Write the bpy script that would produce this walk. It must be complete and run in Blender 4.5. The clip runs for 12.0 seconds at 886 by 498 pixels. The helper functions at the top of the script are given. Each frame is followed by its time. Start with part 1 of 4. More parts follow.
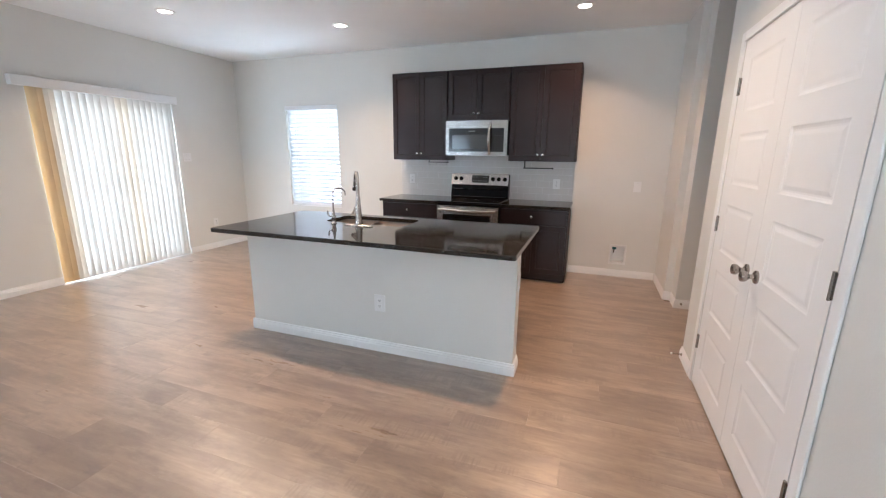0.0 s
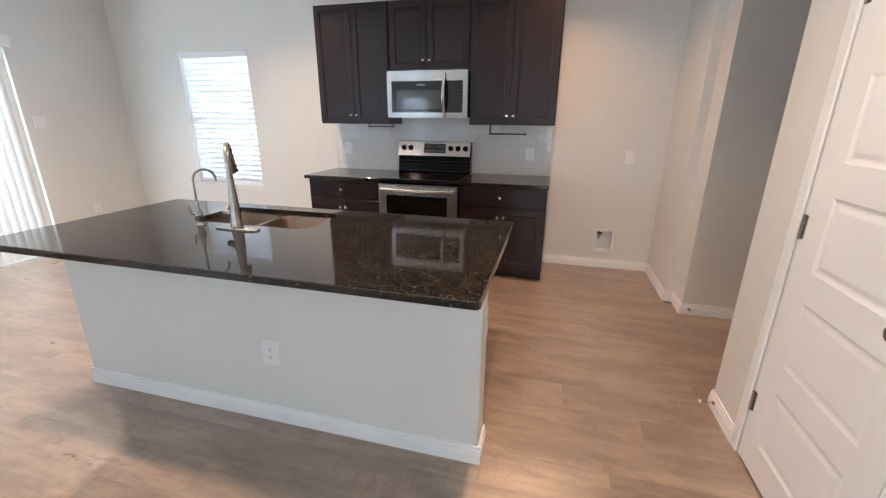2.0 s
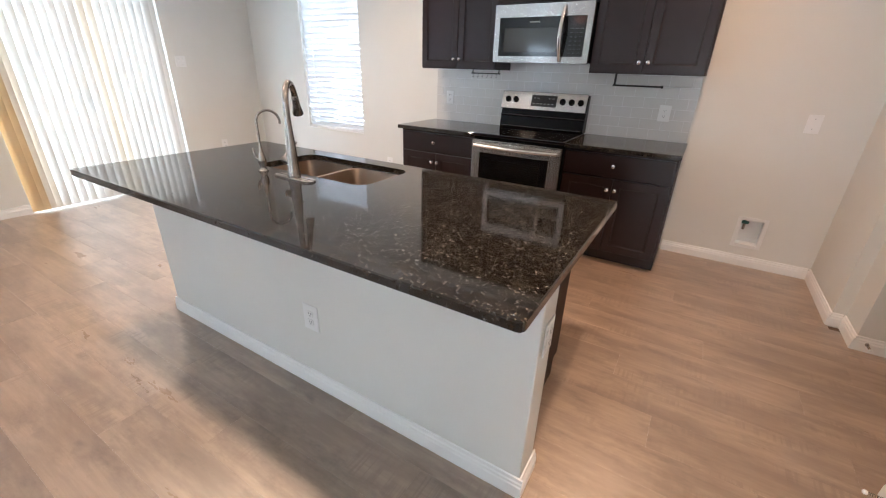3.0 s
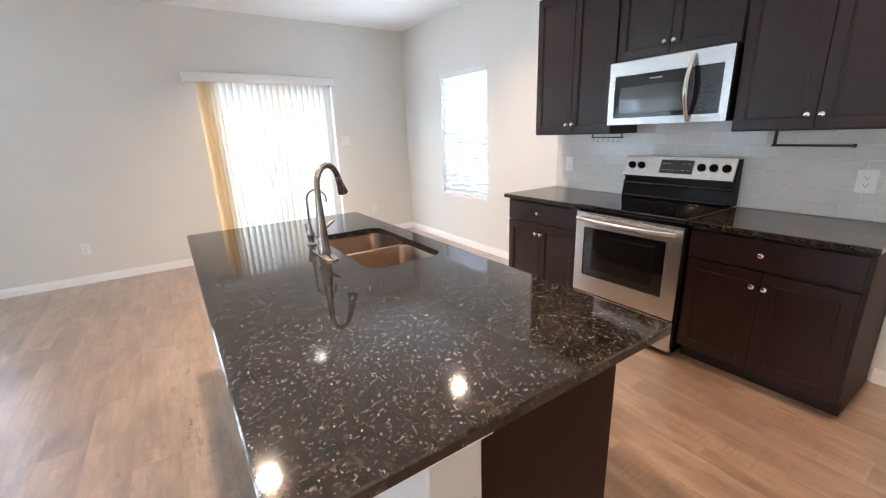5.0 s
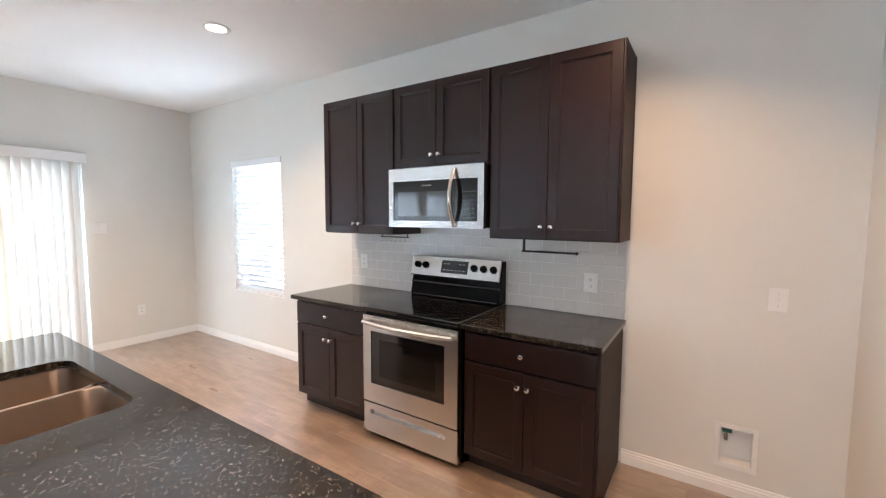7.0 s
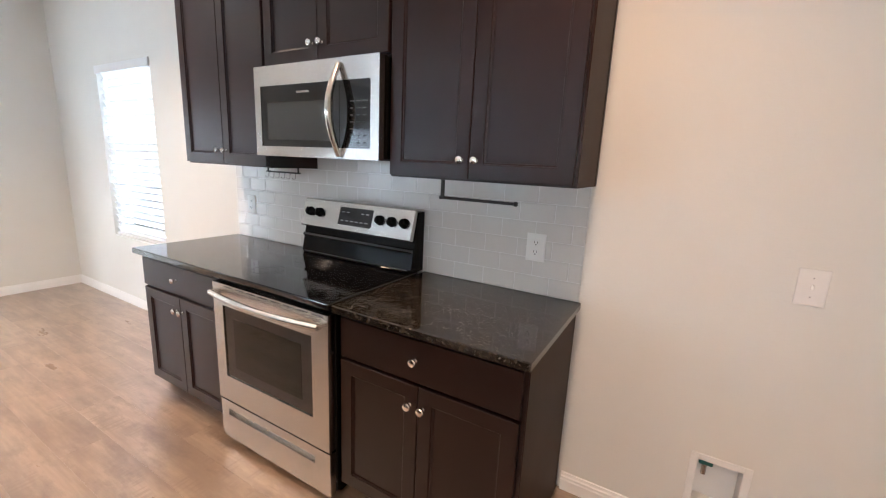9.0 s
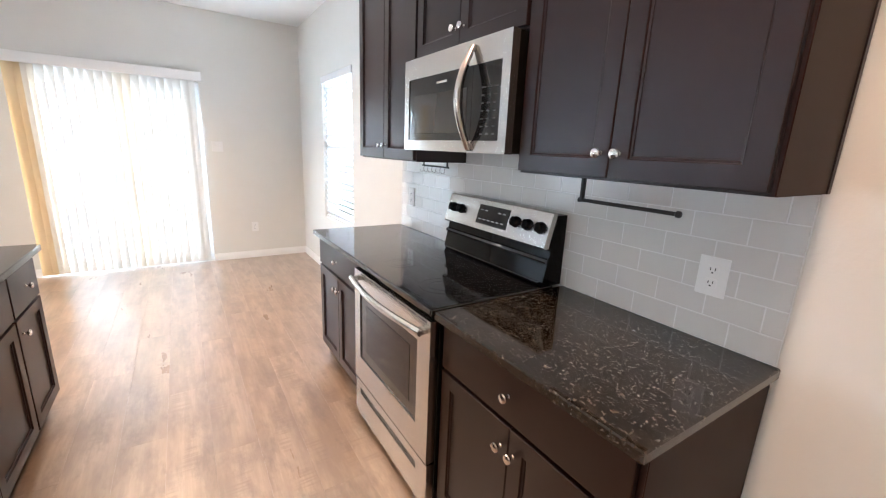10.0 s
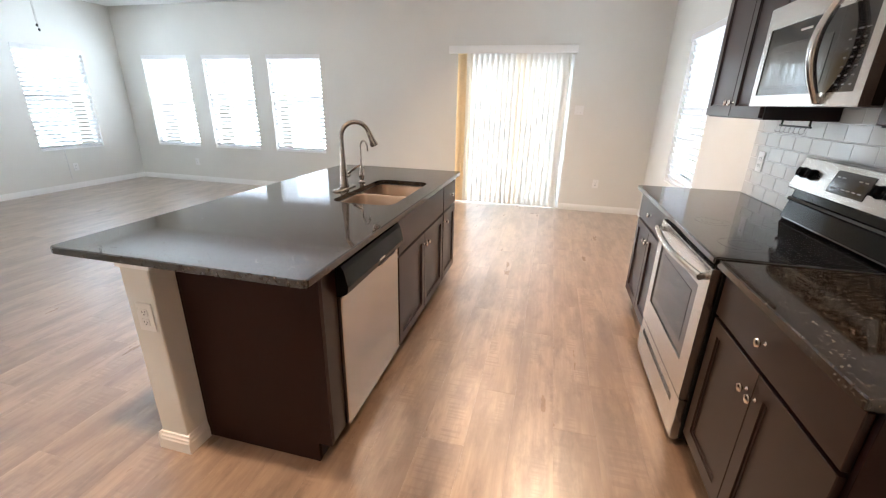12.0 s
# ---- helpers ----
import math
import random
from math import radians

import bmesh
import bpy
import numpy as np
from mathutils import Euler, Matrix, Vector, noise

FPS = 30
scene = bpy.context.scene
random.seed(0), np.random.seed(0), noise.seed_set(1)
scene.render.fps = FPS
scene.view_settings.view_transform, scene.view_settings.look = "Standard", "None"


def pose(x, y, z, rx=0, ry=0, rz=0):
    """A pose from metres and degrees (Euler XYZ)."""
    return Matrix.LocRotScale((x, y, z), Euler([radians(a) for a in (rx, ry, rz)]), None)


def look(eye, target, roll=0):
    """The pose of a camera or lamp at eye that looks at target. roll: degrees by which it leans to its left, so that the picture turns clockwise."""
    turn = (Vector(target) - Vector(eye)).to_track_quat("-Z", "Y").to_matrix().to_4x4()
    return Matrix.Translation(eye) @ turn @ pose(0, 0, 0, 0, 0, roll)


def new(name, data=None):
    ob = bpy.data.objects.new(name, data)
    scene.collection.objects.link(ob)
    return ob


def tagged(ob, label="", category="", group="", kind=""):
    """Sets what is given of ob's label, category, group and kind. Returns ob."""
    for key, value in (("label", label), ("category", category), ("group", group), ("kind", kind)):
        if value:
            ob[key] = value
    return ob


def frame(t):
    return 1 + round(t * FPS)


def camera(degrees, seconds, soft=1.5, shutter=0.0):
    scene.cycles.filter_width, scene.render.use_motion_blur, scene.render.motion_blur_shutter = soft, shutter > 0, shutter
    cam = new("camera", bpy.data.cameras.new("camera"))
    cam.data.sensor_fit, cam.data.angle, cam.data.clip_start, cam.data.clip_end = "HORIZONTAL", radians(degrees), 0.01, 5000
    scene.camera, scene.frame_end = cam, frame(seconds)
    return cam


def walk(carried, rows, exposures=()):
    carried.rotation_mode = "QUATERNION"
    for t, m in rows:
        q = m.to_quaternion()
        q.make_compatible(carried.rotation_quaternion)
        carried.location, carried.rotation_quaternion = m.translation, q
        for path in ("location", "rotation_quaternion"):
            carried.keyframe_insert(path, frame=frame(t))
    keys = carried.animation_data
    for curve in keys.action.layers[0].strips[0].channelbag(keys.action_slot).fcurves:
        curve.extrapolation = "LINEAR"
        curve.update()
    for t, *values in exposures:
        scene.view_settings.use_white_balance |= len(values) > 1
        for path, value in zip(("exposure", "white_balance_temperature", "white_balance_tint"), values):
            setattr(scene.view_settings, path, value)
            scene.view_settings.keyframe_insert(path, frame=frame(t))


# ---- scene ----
cam = camera(95.1, 12.0, soft=1.2)
PATH = [
    (0, (0.013, -0.06, 1.472), (-0.647, 1.773, 1.019), 0.6),
    (0.5, (-0.008, 0.227, 1.48), (-0.536, 2.101, 1.022), 0.4),
    (1, (-0.066, 0.491, 1.491), (-0.512, 2.388, 1.04), 0.2),
    (1.5, (-0.163, 0.759, 1.49), (-0.552, 2.656, 0.991), 0.0),
    (2, (-0.172, 1.044, 1.458), (-0.659, 2.885, 0.846), 0.4),
    (2.5, (-0.164, 1.242, 1.434), (-0.863, 2.969, 0.707), 1.0),
    (3, (-0.133, 1.472, 1.406), (-1.072, 3.04, 0.592), 1.7),
    (3.2, (-0.105, 1.54, 1.408), (-1.171, 3.014, 0.578), 1.2),
    (4.8, (0.163, 2.088, 1.433), (-1.462, 3.073, 0.807), -2.0),
    (5, (0.158, 2.162, 1.456), (-1.448, 3.22, 0.905), -2.0),
    (5.5, (0.173, 2.375, 1.524), (-1.35, 3.651, 1.293), -1.3),
    (6, (0.181, 2.437, 1.591), (-1.189, 3.891, 1.673), 0.2),
    (6.5, (0.224, 2.512, 1.589), (-1.022, 4.073, 1.702), 0.4),
    (7, (0.22, 2.622, 1.537), (-0.875, 4.288, 1.382), 0.3),
    (7.5, (0.169, 2.839, 1.463), (-0.709, 4.603, 1.122), 1.3),
    (7.7, (0.154, 2.924, 1.466), (-0.632, 4.726, 1.099), 1.4),
    (9.3, (0.111, 3.685, 1.464), (-0.997, 5.294, 1.035), 2.8),
    (9.5, (0.104, 3.75, 1.466), (-1.132, 5.261, 1.03), 2.4),
    (10, (0.161, 3.922, 1.475), (-1.47, 4.977, 0.998), 2.4),
    (10.5, (0.264, 4.007, 1.494), (-1.595, 4.562, 1.009), 1.8),
    (11, (0.388, 3.999, 1.476), (-1.533, 4.175, 0.947), 1.4),
    (11.5, (0.554, 3.97, 1.466), (-1.341, 3.769, 0.859), 1.7),
    (12, (0.667, 3.969, 1.449), (-1.159, 3.514, 0.772), 1.3),
]
walk(cam, [(t, look(eye, target, roll)) for t, eye, target, roll in PATH], [(0.0, 0.40, 5520, 10), (1.5, 0.34, 5560, 10), (2.5, 0.40, 5680, 10), (3.0, 0.42, 5680, 10), (5.0, 0.70, 5600, 10), (6.0, 0.72, 5700, 10), (7.0, 0.66, 5700, 10), (9.5, 0.80, 5700, 10), (10.3, 0.88, 5600, 10), (11.2, 0.88, 5700, 10), (12.0, 0.66, 5950, 10)])

# ---- world, sun and large lights ----
world = bpy.data.worlds.new("world")
scene.world = world
world.use_nodes = True
_bg = world.node_tree.nodes["Background"]
_sky = world.node_tree.nodes.new("ShaderNodeTexSky")
_sky.sky_type, _sky.sun_disc = "NISHITA", False
_sky.sun_elevation, _sky.sun_rotation = radians(42), radians(-40)
world.node_tree.links.new(_sky.outputs[0], _bg.inputs[0])
_bg.inputs[1].default_value = 0.12

sun = new("sun", bpy.data.lights.new("sun", "SUN"))
sun.data.energy, sun.data.angle, sun.data.color = 4.5, radians(0.5), (1.0, 0.95, 0.88)
SUN_TO = Vector((-math.sin(radians(40)) * math.cos(radians(42)), math.cos(radians(40)) * math.cos(radians(42)), math.sin(radians(42))))
sun.matrix_world = look(SUN_TO * 30, (0, 0, 0))


def daylight(name, eye, target, w, h, watts, colour=(0.82, 0.92, 1.0)):
    """Sky light standing in a window's opening, outside the glass."""
    lamp = new(name, bpy.data.lights.new(name, "AREA"))
    lamp.data.shape, lamp.data.size, lamp.data.size_y = "RECTANGLE", w, h
    lamp.data.energy, lamp.data.color = watts, colour
    lamp.matrix_world = look(eye, target)
    return lamp


# ---- plan, in metres ----
XW, YS, YN, CEIL = -5.495, -3.51, 5.30, 2.87
XE, XN, XJ = 0.765, 0.838, 0.905          # door wall, refrigerator nook, stepped corner
YD, YJ, YP, XP = 3.185, 4.585, 4.345, 3.0  # door wall's end, step, passage wall, passage end
WT = 0.16
SLIDER = (2.60, 4.18, 0.0, 2.10)
WEST_WINDOWS = [(-3.01, -2.09, 0.62, 2.11), (-1.765, -0.84, 0.62, 2.11), (-0.53, 0.405, 0.62, 2.11)]
# added opening in the unseen stretch of south wall, only to admit fill light
FILL_WINDOW = (-0.36, 0.66, 0.40, 2.12)
SOUTH_WINDOW = (-4.87, -3.93, 0.62, 2.12)
NORTH_WINDOW = (-4.53, -3.595, 0.65, 2.17)
WINDOW_WATTS, NORTH_WATTS, SLIDER_WATTS = 54, 44, 80

for a0, a1, b0, b1 in WEST_WINDOWS:
    daylight("window_daylight", (XW - 0.5, (a0 + a1) / 2, (b0 + b1) / 2), (0, (a0 + a1) / 2, (b0 + b1) / 2), a1 - a0, b1 - b0, WINDOW_WATTS)
daylight("window_daylight", ((SOUTH_WINDOW[0] + SOUTH_WINDOW[1]) / 2, YS - 0.5, 1.37), (-4.4, 0, 1.37), 0.94, 1.5, 0.7 * WINDOW_WATTS)
daylight("window_daylight", ((NORTH_WINDOW[0] + NORTH_WINDOW[1]) / 2, YN + 0.5, 1.41), (-4.0625, 0, 1.41), 0.93, 1.5, NORTH_WATTS)
# fill lamp outside the added opening, tilted up to brighten ceiling and island
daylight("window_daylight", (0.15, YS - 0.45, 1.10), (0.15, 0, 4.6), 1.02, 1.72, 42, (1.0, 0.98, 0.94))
daylight("slider_daylight", (XW - 0.5, 3.39, 1.06), (0, 3.39, 1.06), 1.6, 2.1, SLIDER_WATTS)


# ---- materials ----
def nodes_of(name):
    m = bpy.data.materials.new(name)
    m.use_nodes = True
    t = m.node_tree
    return m, t, t.nodes["Principled BSDF"], t.links.new


def noise_node(t, link, vec, scale, detail=3.0, rough=0.55):
    n = t.nodes.new("ShaderNodeTexNoise")
    n.inputs["Scale"].default_value, n.inputs["Detail"].default_value, n.inputs["Roughness"].default_value = scale, detail, rough
    link(vec, n.inputs["Vector"])
    return n.outputs[0]


def ramp(t, link, fac, stops):
    r = t.nodes.new("ShaderNodeValToRGB")
    e = r.color_ramp.elements
    while len(e) < len(stops):
        e.new(0.5)
    for el, (p, c) in zip(e, stops):
        el.position, el.color = p, (*c, 1) if len(c) == 3 else c
    link(fac, r.inputs[0])
    return r.outputs[0]


def grey(v):
    return (v, v, v)


def mixed(t, link, fac, a, b, kind="MIX"):
    m = t.nodes.new("ShaderNodeMix")
    m.data_type, m.blend_type = "RGBA", kind
    for src, k in ((fac, 0), (a, 6), (b, 7)):
        if isinstance(src, (int, float)):
            m.inputs[k].default_value = src
        elif isinstance(src, tuple):
            m.inputs[k].default_value = (*src, 1)
        else:
            link(src, m.inputs[k])
    return m.outputs[2]


def position(t, link, scale=(1, 1, 1), shift=None):
    g = t.nodes.new("ShaderNodeNewGeometry")
    m = t.nodes.new("ShaderNodeMapping")
    m.inputs["Scale"].default_value = scale
    link(g.outputs["Position"], m.inputs["Vector"])
    if shift is not None:
        link(shift, m.inputs["Location"])
    return m.outputs[0]


def bump(t, link, b, height, strength, distance=0.002):
    n = t.nodes.new("ShaderNodeBump")
    n.inputs["Strength"].default_value, n.inputs["Distance"].default_value = strength, distance
    link(height, n.inputs["Height"])
    link(n.outputs[0], b.inputs["Normal"])


def paint(name, col, rough=0.6, grain=180.0, relief=0.25, vary=0.04, metal=0.0, spec=0.5):
    """Painted, moulded or plain surface: fine relief and a faint unevenness of tone and gloss."""
    m, t, b, link = nodes_of(name)
    p = position(t, link)
    big = noise_node(t, link, p, 1.7, 3)
    dark, light = tuple(c * (1 - vary) for c in col), tuple(min(1, c * (1 + vary)) for c in col)
    link(ramp(t, link, big, [(0.3, dark), (0.7, light)]), b.inputs["Base Color"])
    smudge = noise_node(t, link, p, 9, 4)
    link(ramp(t, link, smudge, [(0.3, grey(max(0.02, rough - 0.06))), (0.7, grey(min(1, rough + 0.06)))]), b.inputs["Roughness"])
    b.inputs["Metallic"].default_value, b.inputs["Specular IOR Level"].default_value = metal, spec
    if relief:
        bump(t, link, b, noise_node(t, link, p, grain, 2), relief)
    return m


def wood_dark(name, col=(0.0122, 0.0030, 0.0023), rough=0.33, spec=0.46):
    """Espresso-stained maple: soft uneven stain, satin lacquer, next to no grain."""
    m, t, b, link = nodes_of(name)
    p = position(t, link)
    stain = noise_node(t, link, position(t, link, (5, 5, 1.2)), 1.0, 3, 0.5)
    link(ramp(t, link, stain, [(0.3, tuple(c * 0.88 for c in col)), (0.7, tuple(c * 1.14 for c in col))]), b.inputs["Base Color"])
    link(ramp(t, link, noise_node(t, link, p, 2.2, 2), [(0.3, grey(rough - 0.02)), (0.7, grey(rough + 0.02))]), b.inputs["Roughness"])
    b.inputs["Specular IOR Level"].default_value = spec
    return m


def stone_dark(name):
    """Polished dark granite: brown-black ground, olive clouds, brown minerals, thin pale chips."""
    m, t, b, link = nodes_of(name)
    p = position(t, link)
    warp = t.nodes.new("ShaderNodeTexNoise")
    warp.inputs["Scale"].default_value, warp.inputs["Detail"].default_value = 60, 4
    link(p, warp.inputs["Vector"])
    bent = mixed(t, link, 0.014, p, warp.outputs[1])
    clouds = noise_node(t, link, bent, 26, 5, 0.65)
    base = ramp(t, link, clouds, [(0.36, (0.0055, 0.0045, 0.004)), (0.52, (0.015, 0.012, 0.0095)), (0.66, (0.040, 0.035, 0.027))])
    brown = noise_node(t, link, bent, 52, 3, 0.6)
    c = mixed(t, link, ramp(t, link, brown, [(0.56, grey(0)), (0.66, grey(0.55))]), base, (0.052, 0.038, 0.028))
    patch = ramp(t, link, noise_node(t, link, p, 13, 3, 0.6), [(0.38, grey(0.35)), (0.58, grey(1))])
    flakes = ((46, (1, 1.5, 1), 0.60, 0.69, (0.074, 0.066, 0.055)), (66, (1.8, 1, 1), 0.635, 0.71, (0.160, 0.147, 0.124)),
              (86, (1, 1.6, 1), 0.65, 0.71, (0.285, 0.268, 0.235)))
    for size, stretch, lo, hi, col in flakes:
        turned = t.nodes.new("ShaderNodeMapping")
        turned.inputs["Scale"].default_value, turned.inputs["Rotation"].default_value = stretch, (0, 0, 0.6)
        link(p, turned.inputs["Vector"])
        flake = ramp(t, link, noise_node(t, link, turned.outputs[0], size, 2, 0.6), [(lo, grey(0)), (hi, grey(0.95))])
        c = mixed(t, link, mixed(t, link, 1.0, flake, patch, "MULTIPLY"), c, col)
    link(c, b.inputs["Base Color"])
    link(ramp(t, link, noise_node(t, link, p, 3.5, 4), [(0.35, grey(0.05)), (0.7, grey(0.09))]), b.inputs["Roughness"])
    b.inputs["Specular IOR Level"].default_value = 0.82
    return m


def plank_wood(name):
    """Wood-look vinyl: greige ground, cloudy brown figure, fine grain, short saw marks across the plank, a few knots."""
    m, t, b, link = nodes_of(name)
    info = t.nodes.new("ShaderNodeObjectInfo")
    mul = t.nodes.new("ShaderNodeVectorMath")
    mul.operation = "SCALE"
    mul.inputs[0].default_value = (37.0, 19.0, 11.0)
    link(info.outputs["Random"], mul.inputs["Scale"])

    def figure(sx, sy, detail, rough):
        return noise_node(t, link, position(t, link, (sx, sy, 1), mul.outputs[0]), 1.0, detail, rough)

    grain = figure(3.0, 46, 5, 0.6)
    cloud = figure(1.7, 6.5, 5, 0.62)
    veil = figure(3.4, 9.0, 6, 0.70)
    c = ramp(t, link, grain, [(0.28, (0.288, 0.200, 0.137)), (0.5, (0.352, 0.252, 0.177)), (0.72, (0.420, 0.308, 0.222))])
    c = mixed(t, link, ramp(t, link, cloud, [(0.40, grey(0.0)), (0.62, grey(0.80))]), c, (0.186, 0.119, 0.077))
    c = mixed(t, link, ramp(t, link, veil, [(0.50, grey(0.0)), (0.68, grey(0.62))]), c, (0.108, 0.067, 0.043))
    saw = mixed(t, link, 1.0, ramp(t, link, figure(70, 3.0, 2, 0.5), [(0.47, grey(0)), (0.60, grey(1))]), ramp(t, link, figure(2.3, 8.0, 2, 0.5), [(0.53, grey(0)), (0.62, grey(0.45))]), "MULTIPLY")
    c = mixed(t, link, saw, c, (0.170, 0.108, 0.070))
    c = mixed(t, link, ramp(t, link, figure(6.5, 15, 2, 0.5), [(0.70, grey(0)), (0.82, grey(0.5))]), c, (0.085, 0.056, 0.040))
    tone = ramp(t, link, info.outputs["Random"], [(0.0, grey(0.94)), (0.5, grey(1.0)), (1.0, grey(1.06))])
    c = mixed(t, link, 1.0, c, tone, "MULTIPLY")
    link(c, b.inputs["Base Color"])
    link(ramp(t, link, cloud, [(0.3, grey(0.27)), (0.7, grey(0.37))]), b.inputs["Roughness"])
    b.inputs["Specular IOR Level"].default_value = 1.0
    b.inputs["Coat Weight"].default_value, b.inputs["Coat Roughness"].default_value, b.inputs["Coat IOR"].default_value = 1.0, 0.37, 1.8
    bump(t, link, b, grain, 0.12, 0.001)
    return m


def brushed(name, col=(0.59, 0.575, 0.55), rough=0.18, along=(6, 500, 500), relief=0):
    m, t, b, link = nodes_of(name)
    g = noise_node(t, link, position(t, link, along), 1.0, 2)
    big = noise_node(t, link, position(t, link), 3, 3)
    b.inputs["Metallic"].default_value = 1.0
    link(ramp(t, link, big, [(0.3, tuple(c * 0.95 for c in col)), (0.7, col)]), b.inputs["Base Color"])
    b.inputs["Roughness"].default_value = rough
    if along[0] < along[2]:
        tan = t.nodes.new("ShaderNodeTangent")
        tan.direction_type, tan.axis = "RADIAL", "Z"
        link(tan.outputs[0], b.inputs["Tangent"])
        b.inputs["Anisotropic"].default_value, b.inputs["Anisotropic Rotation"].default_value, b.inputs["Roughness"].default_value = 0.75, 0.25, rough + 0.07
    if relief:
        bump(t, link, b, g, relief, 0.0004)
    return m


def sheer(name, col, through_col, part_through):
    """Blind material that lets some of the daylight through."""
    m, t, b, link = nodes_of(name)
    b.inputs["Base Color"].default_value, b.inputs["Roughness"].default_value = (*col, 1), 0.55
    tr = t.nodes.new("ShaderNodeBsdfTranslucent")
    p = position(t, link)
    link(ramp(t, link, noise_node(t, link, p, 6, 3), [(0.3, tuple(c * 0.93 for c in through_col)), (0.7, through_col)]), tr.inputs["Color"])
    mx = t.nodes.new("ShaderNodeMixShader")
    mx.inputs[0].default_value = part_through
    link(b.outputs[0], mx.inputs[1])
    link(tr.outputs[0], mx.inputs[2])
    link(mx.outputs[0], t.nodes["Material Output"].inputs["Surface"])
    return m


def glass(name):
    m, t, b, link = nodes_of(name)
    b.inputs["Base Color"].default_value = (0.96, 0.98, 0.97, 1)
    b.inputs["Transmission Weight"].default_value, b.inputs["Roughness"].default_value, b.inputs["IOR"].default_value = 1.0, 0.0, 1.1
    return m


def glowing(name, col, strength):
    m, t, b, link = nodes_of(name)
    b.inputs["Emission Color"].default_value, b.inputs["Emission Strength"].default_value = (*col, 1), strength
    b.inputs["Base Color"].default_value = (0.9, 0.88, 0.84, 1)
    return m


WALL = paint("wall_paint", (0.715, 0.705, 0.66), 0.62, 95, 0.35, 0.02)
CEILING = paint("ceiling_paint", (0.90, 0.91, 0.895), 0.8, 60, 0.5, 0.02)
TRIM = paint("trim_paint", (0.84, 0.835, 0.815), 0.38, 40, 0.05, 0.02)
DOORPAINT = paint("door_paint", (0.86, 0.855, 0.84), 0.36, 55, 0.08, 0.015)
ESPRESSO = wood_dark("espresso_wood")
LAMINATE = wood_dark("espresso_laminate", (0.024, 0.0085, 0.0062), 0.48, 0.14)
GRANITE = stone_dark("dark_granite")
PLANK = plank_wood("vinyl_plank")
SUBFLOOR = paint("subfloor", (0.16, 0.115, 0.085), 0.9)
STEEL = brushed("stainless_steel")
STEEL_V = brushed("stainless_steel_upright", along=(500, 500, 6))
SINKSTEEL = brushed("sink_steel", (0.37, 0.29, 0.23), 0.30)
NICKEL = brushed("satin_nickel", (0.40, 0.37, 0.34), 0.27, (40, 40, 40), 0)
CHROME = brushed("bright_knob_metal", (0.74, 0.72, 0.70), 0.14, (40, 40, 40), 0)
BLACKGLASS = paint("black_glass", (0.006, 0.006, 0.007), 0.06, relief=0, spec=0.75)
OVENGLASS = paint("oven_glass", (0.007, 0.0065, 0.006), 0.08, relief=0, spec=0.4)
SCREEN = paint("grey_mesh_glass", (0.045, 0.047, 0.046), 0.07, relief=0, spec=0.9)
BLACK = paint("black_enamel", (0.006, 0.006, 0.006), 0.12, 240, 0.02, spec=0.12)
GREYBAR = paint("printed_grey", (0.35, 0.35, 0.34), 0.5, relief=0)
KEYGREY = paint("printed_dim_grey", (0.06, 0.06, 0.06), 0.3, relief=0)
RINGGREY = paint("printed_ring_grey", (0.022, 0.022, 0.023), 0.12, relief=0)
IRON = paint("black_iron", (0.010, 0.0095, 0.009), 0.42, 300, 0.3)
TILE = paint("glazed_tile", (0.635, 0.62, 0.59), 0.11, 11, 0.30, 0.04)
GROUT = paint("grout", (0.72, 0.715, 0.70), 0.8, 400, 0.3)
PLATE = paint("white_plate", (0.80, 0.795, 0.775), 0.32, relief=0)
SLOT = paint("dark_slot", (0.03, 0.03, 0.03), 0.6, relief=0)
SLAT = sheer("blind_slat", (0.80, 0.80, 0.80), (0.90, 0.91, 0.92), 0.14)
VANE = sheer("blind_vane", (0.80, 0.79, 0.75), (0.90, 0.90, 0.87), 0.19)
# cream and amber put the backlit glow of overlapping vanes into their colour
VANE_CREAM = sheer("cream_lit_vane", (0.80, 0.765, 0.69), (0.93, 0.88, 0.78), 0.21)
VANE_AMBER = sheer("amber_lit_vane", (0.76, 0.64, 0.43), (0.92, 0.73, 0.44), 0.33)
VINYL = paint("white_vinyl", (0.80, 0.80, 0.80), 0.4, relief=0)
PANE = glass("window_glass")
LENS = glowing("lamp_lens", (1.0, 0.86, 0.70), 10.0)
BOWL = glowing("fan_lamp_glass", (1.0, 0.52, 0.36), 1.2)
TEAL = paint("teal_valve", (0.01, 0.10, 0.085), 0.4, relief=0)
SIDING = paint("house_siding", (0.42, 0.39, 0.35), 0.8, 12, 0.4, 0.1)
SHINGLE = paint("roof_shingle", (0.09, 0.085, 0.08), 0.9, 30, 0.6, 0.2)
GRASS = paint("dry_ground", (0.20, 0.18, 0.12), 0.9, 8, 0.6, 0.2)


# ---- builders ----
ORIGIN = {}


def thing(name, at, label, category, group="", kind=""):
    ob = new(name)
    ob.empty_display_size = 0.1
    ob.location = at
    ORIGIN[ob] = Vector(at)
    return tagged(ob, label, category, group, kind)


def mesh_of(name, bm, material, smooth=False):
    me = bpy.data.meshes.new(name)
    bmesh.ops.recalc_face_normals(bm, faces=bm.faces)
    bm.to_mesh(me)
    bm.free()
    me.materials.append(material)
    if smooth:
        for f in me.polygons:
            f.use_smooth = True
        me.set_sharp_from_angle(angle=radians(38))
    return me


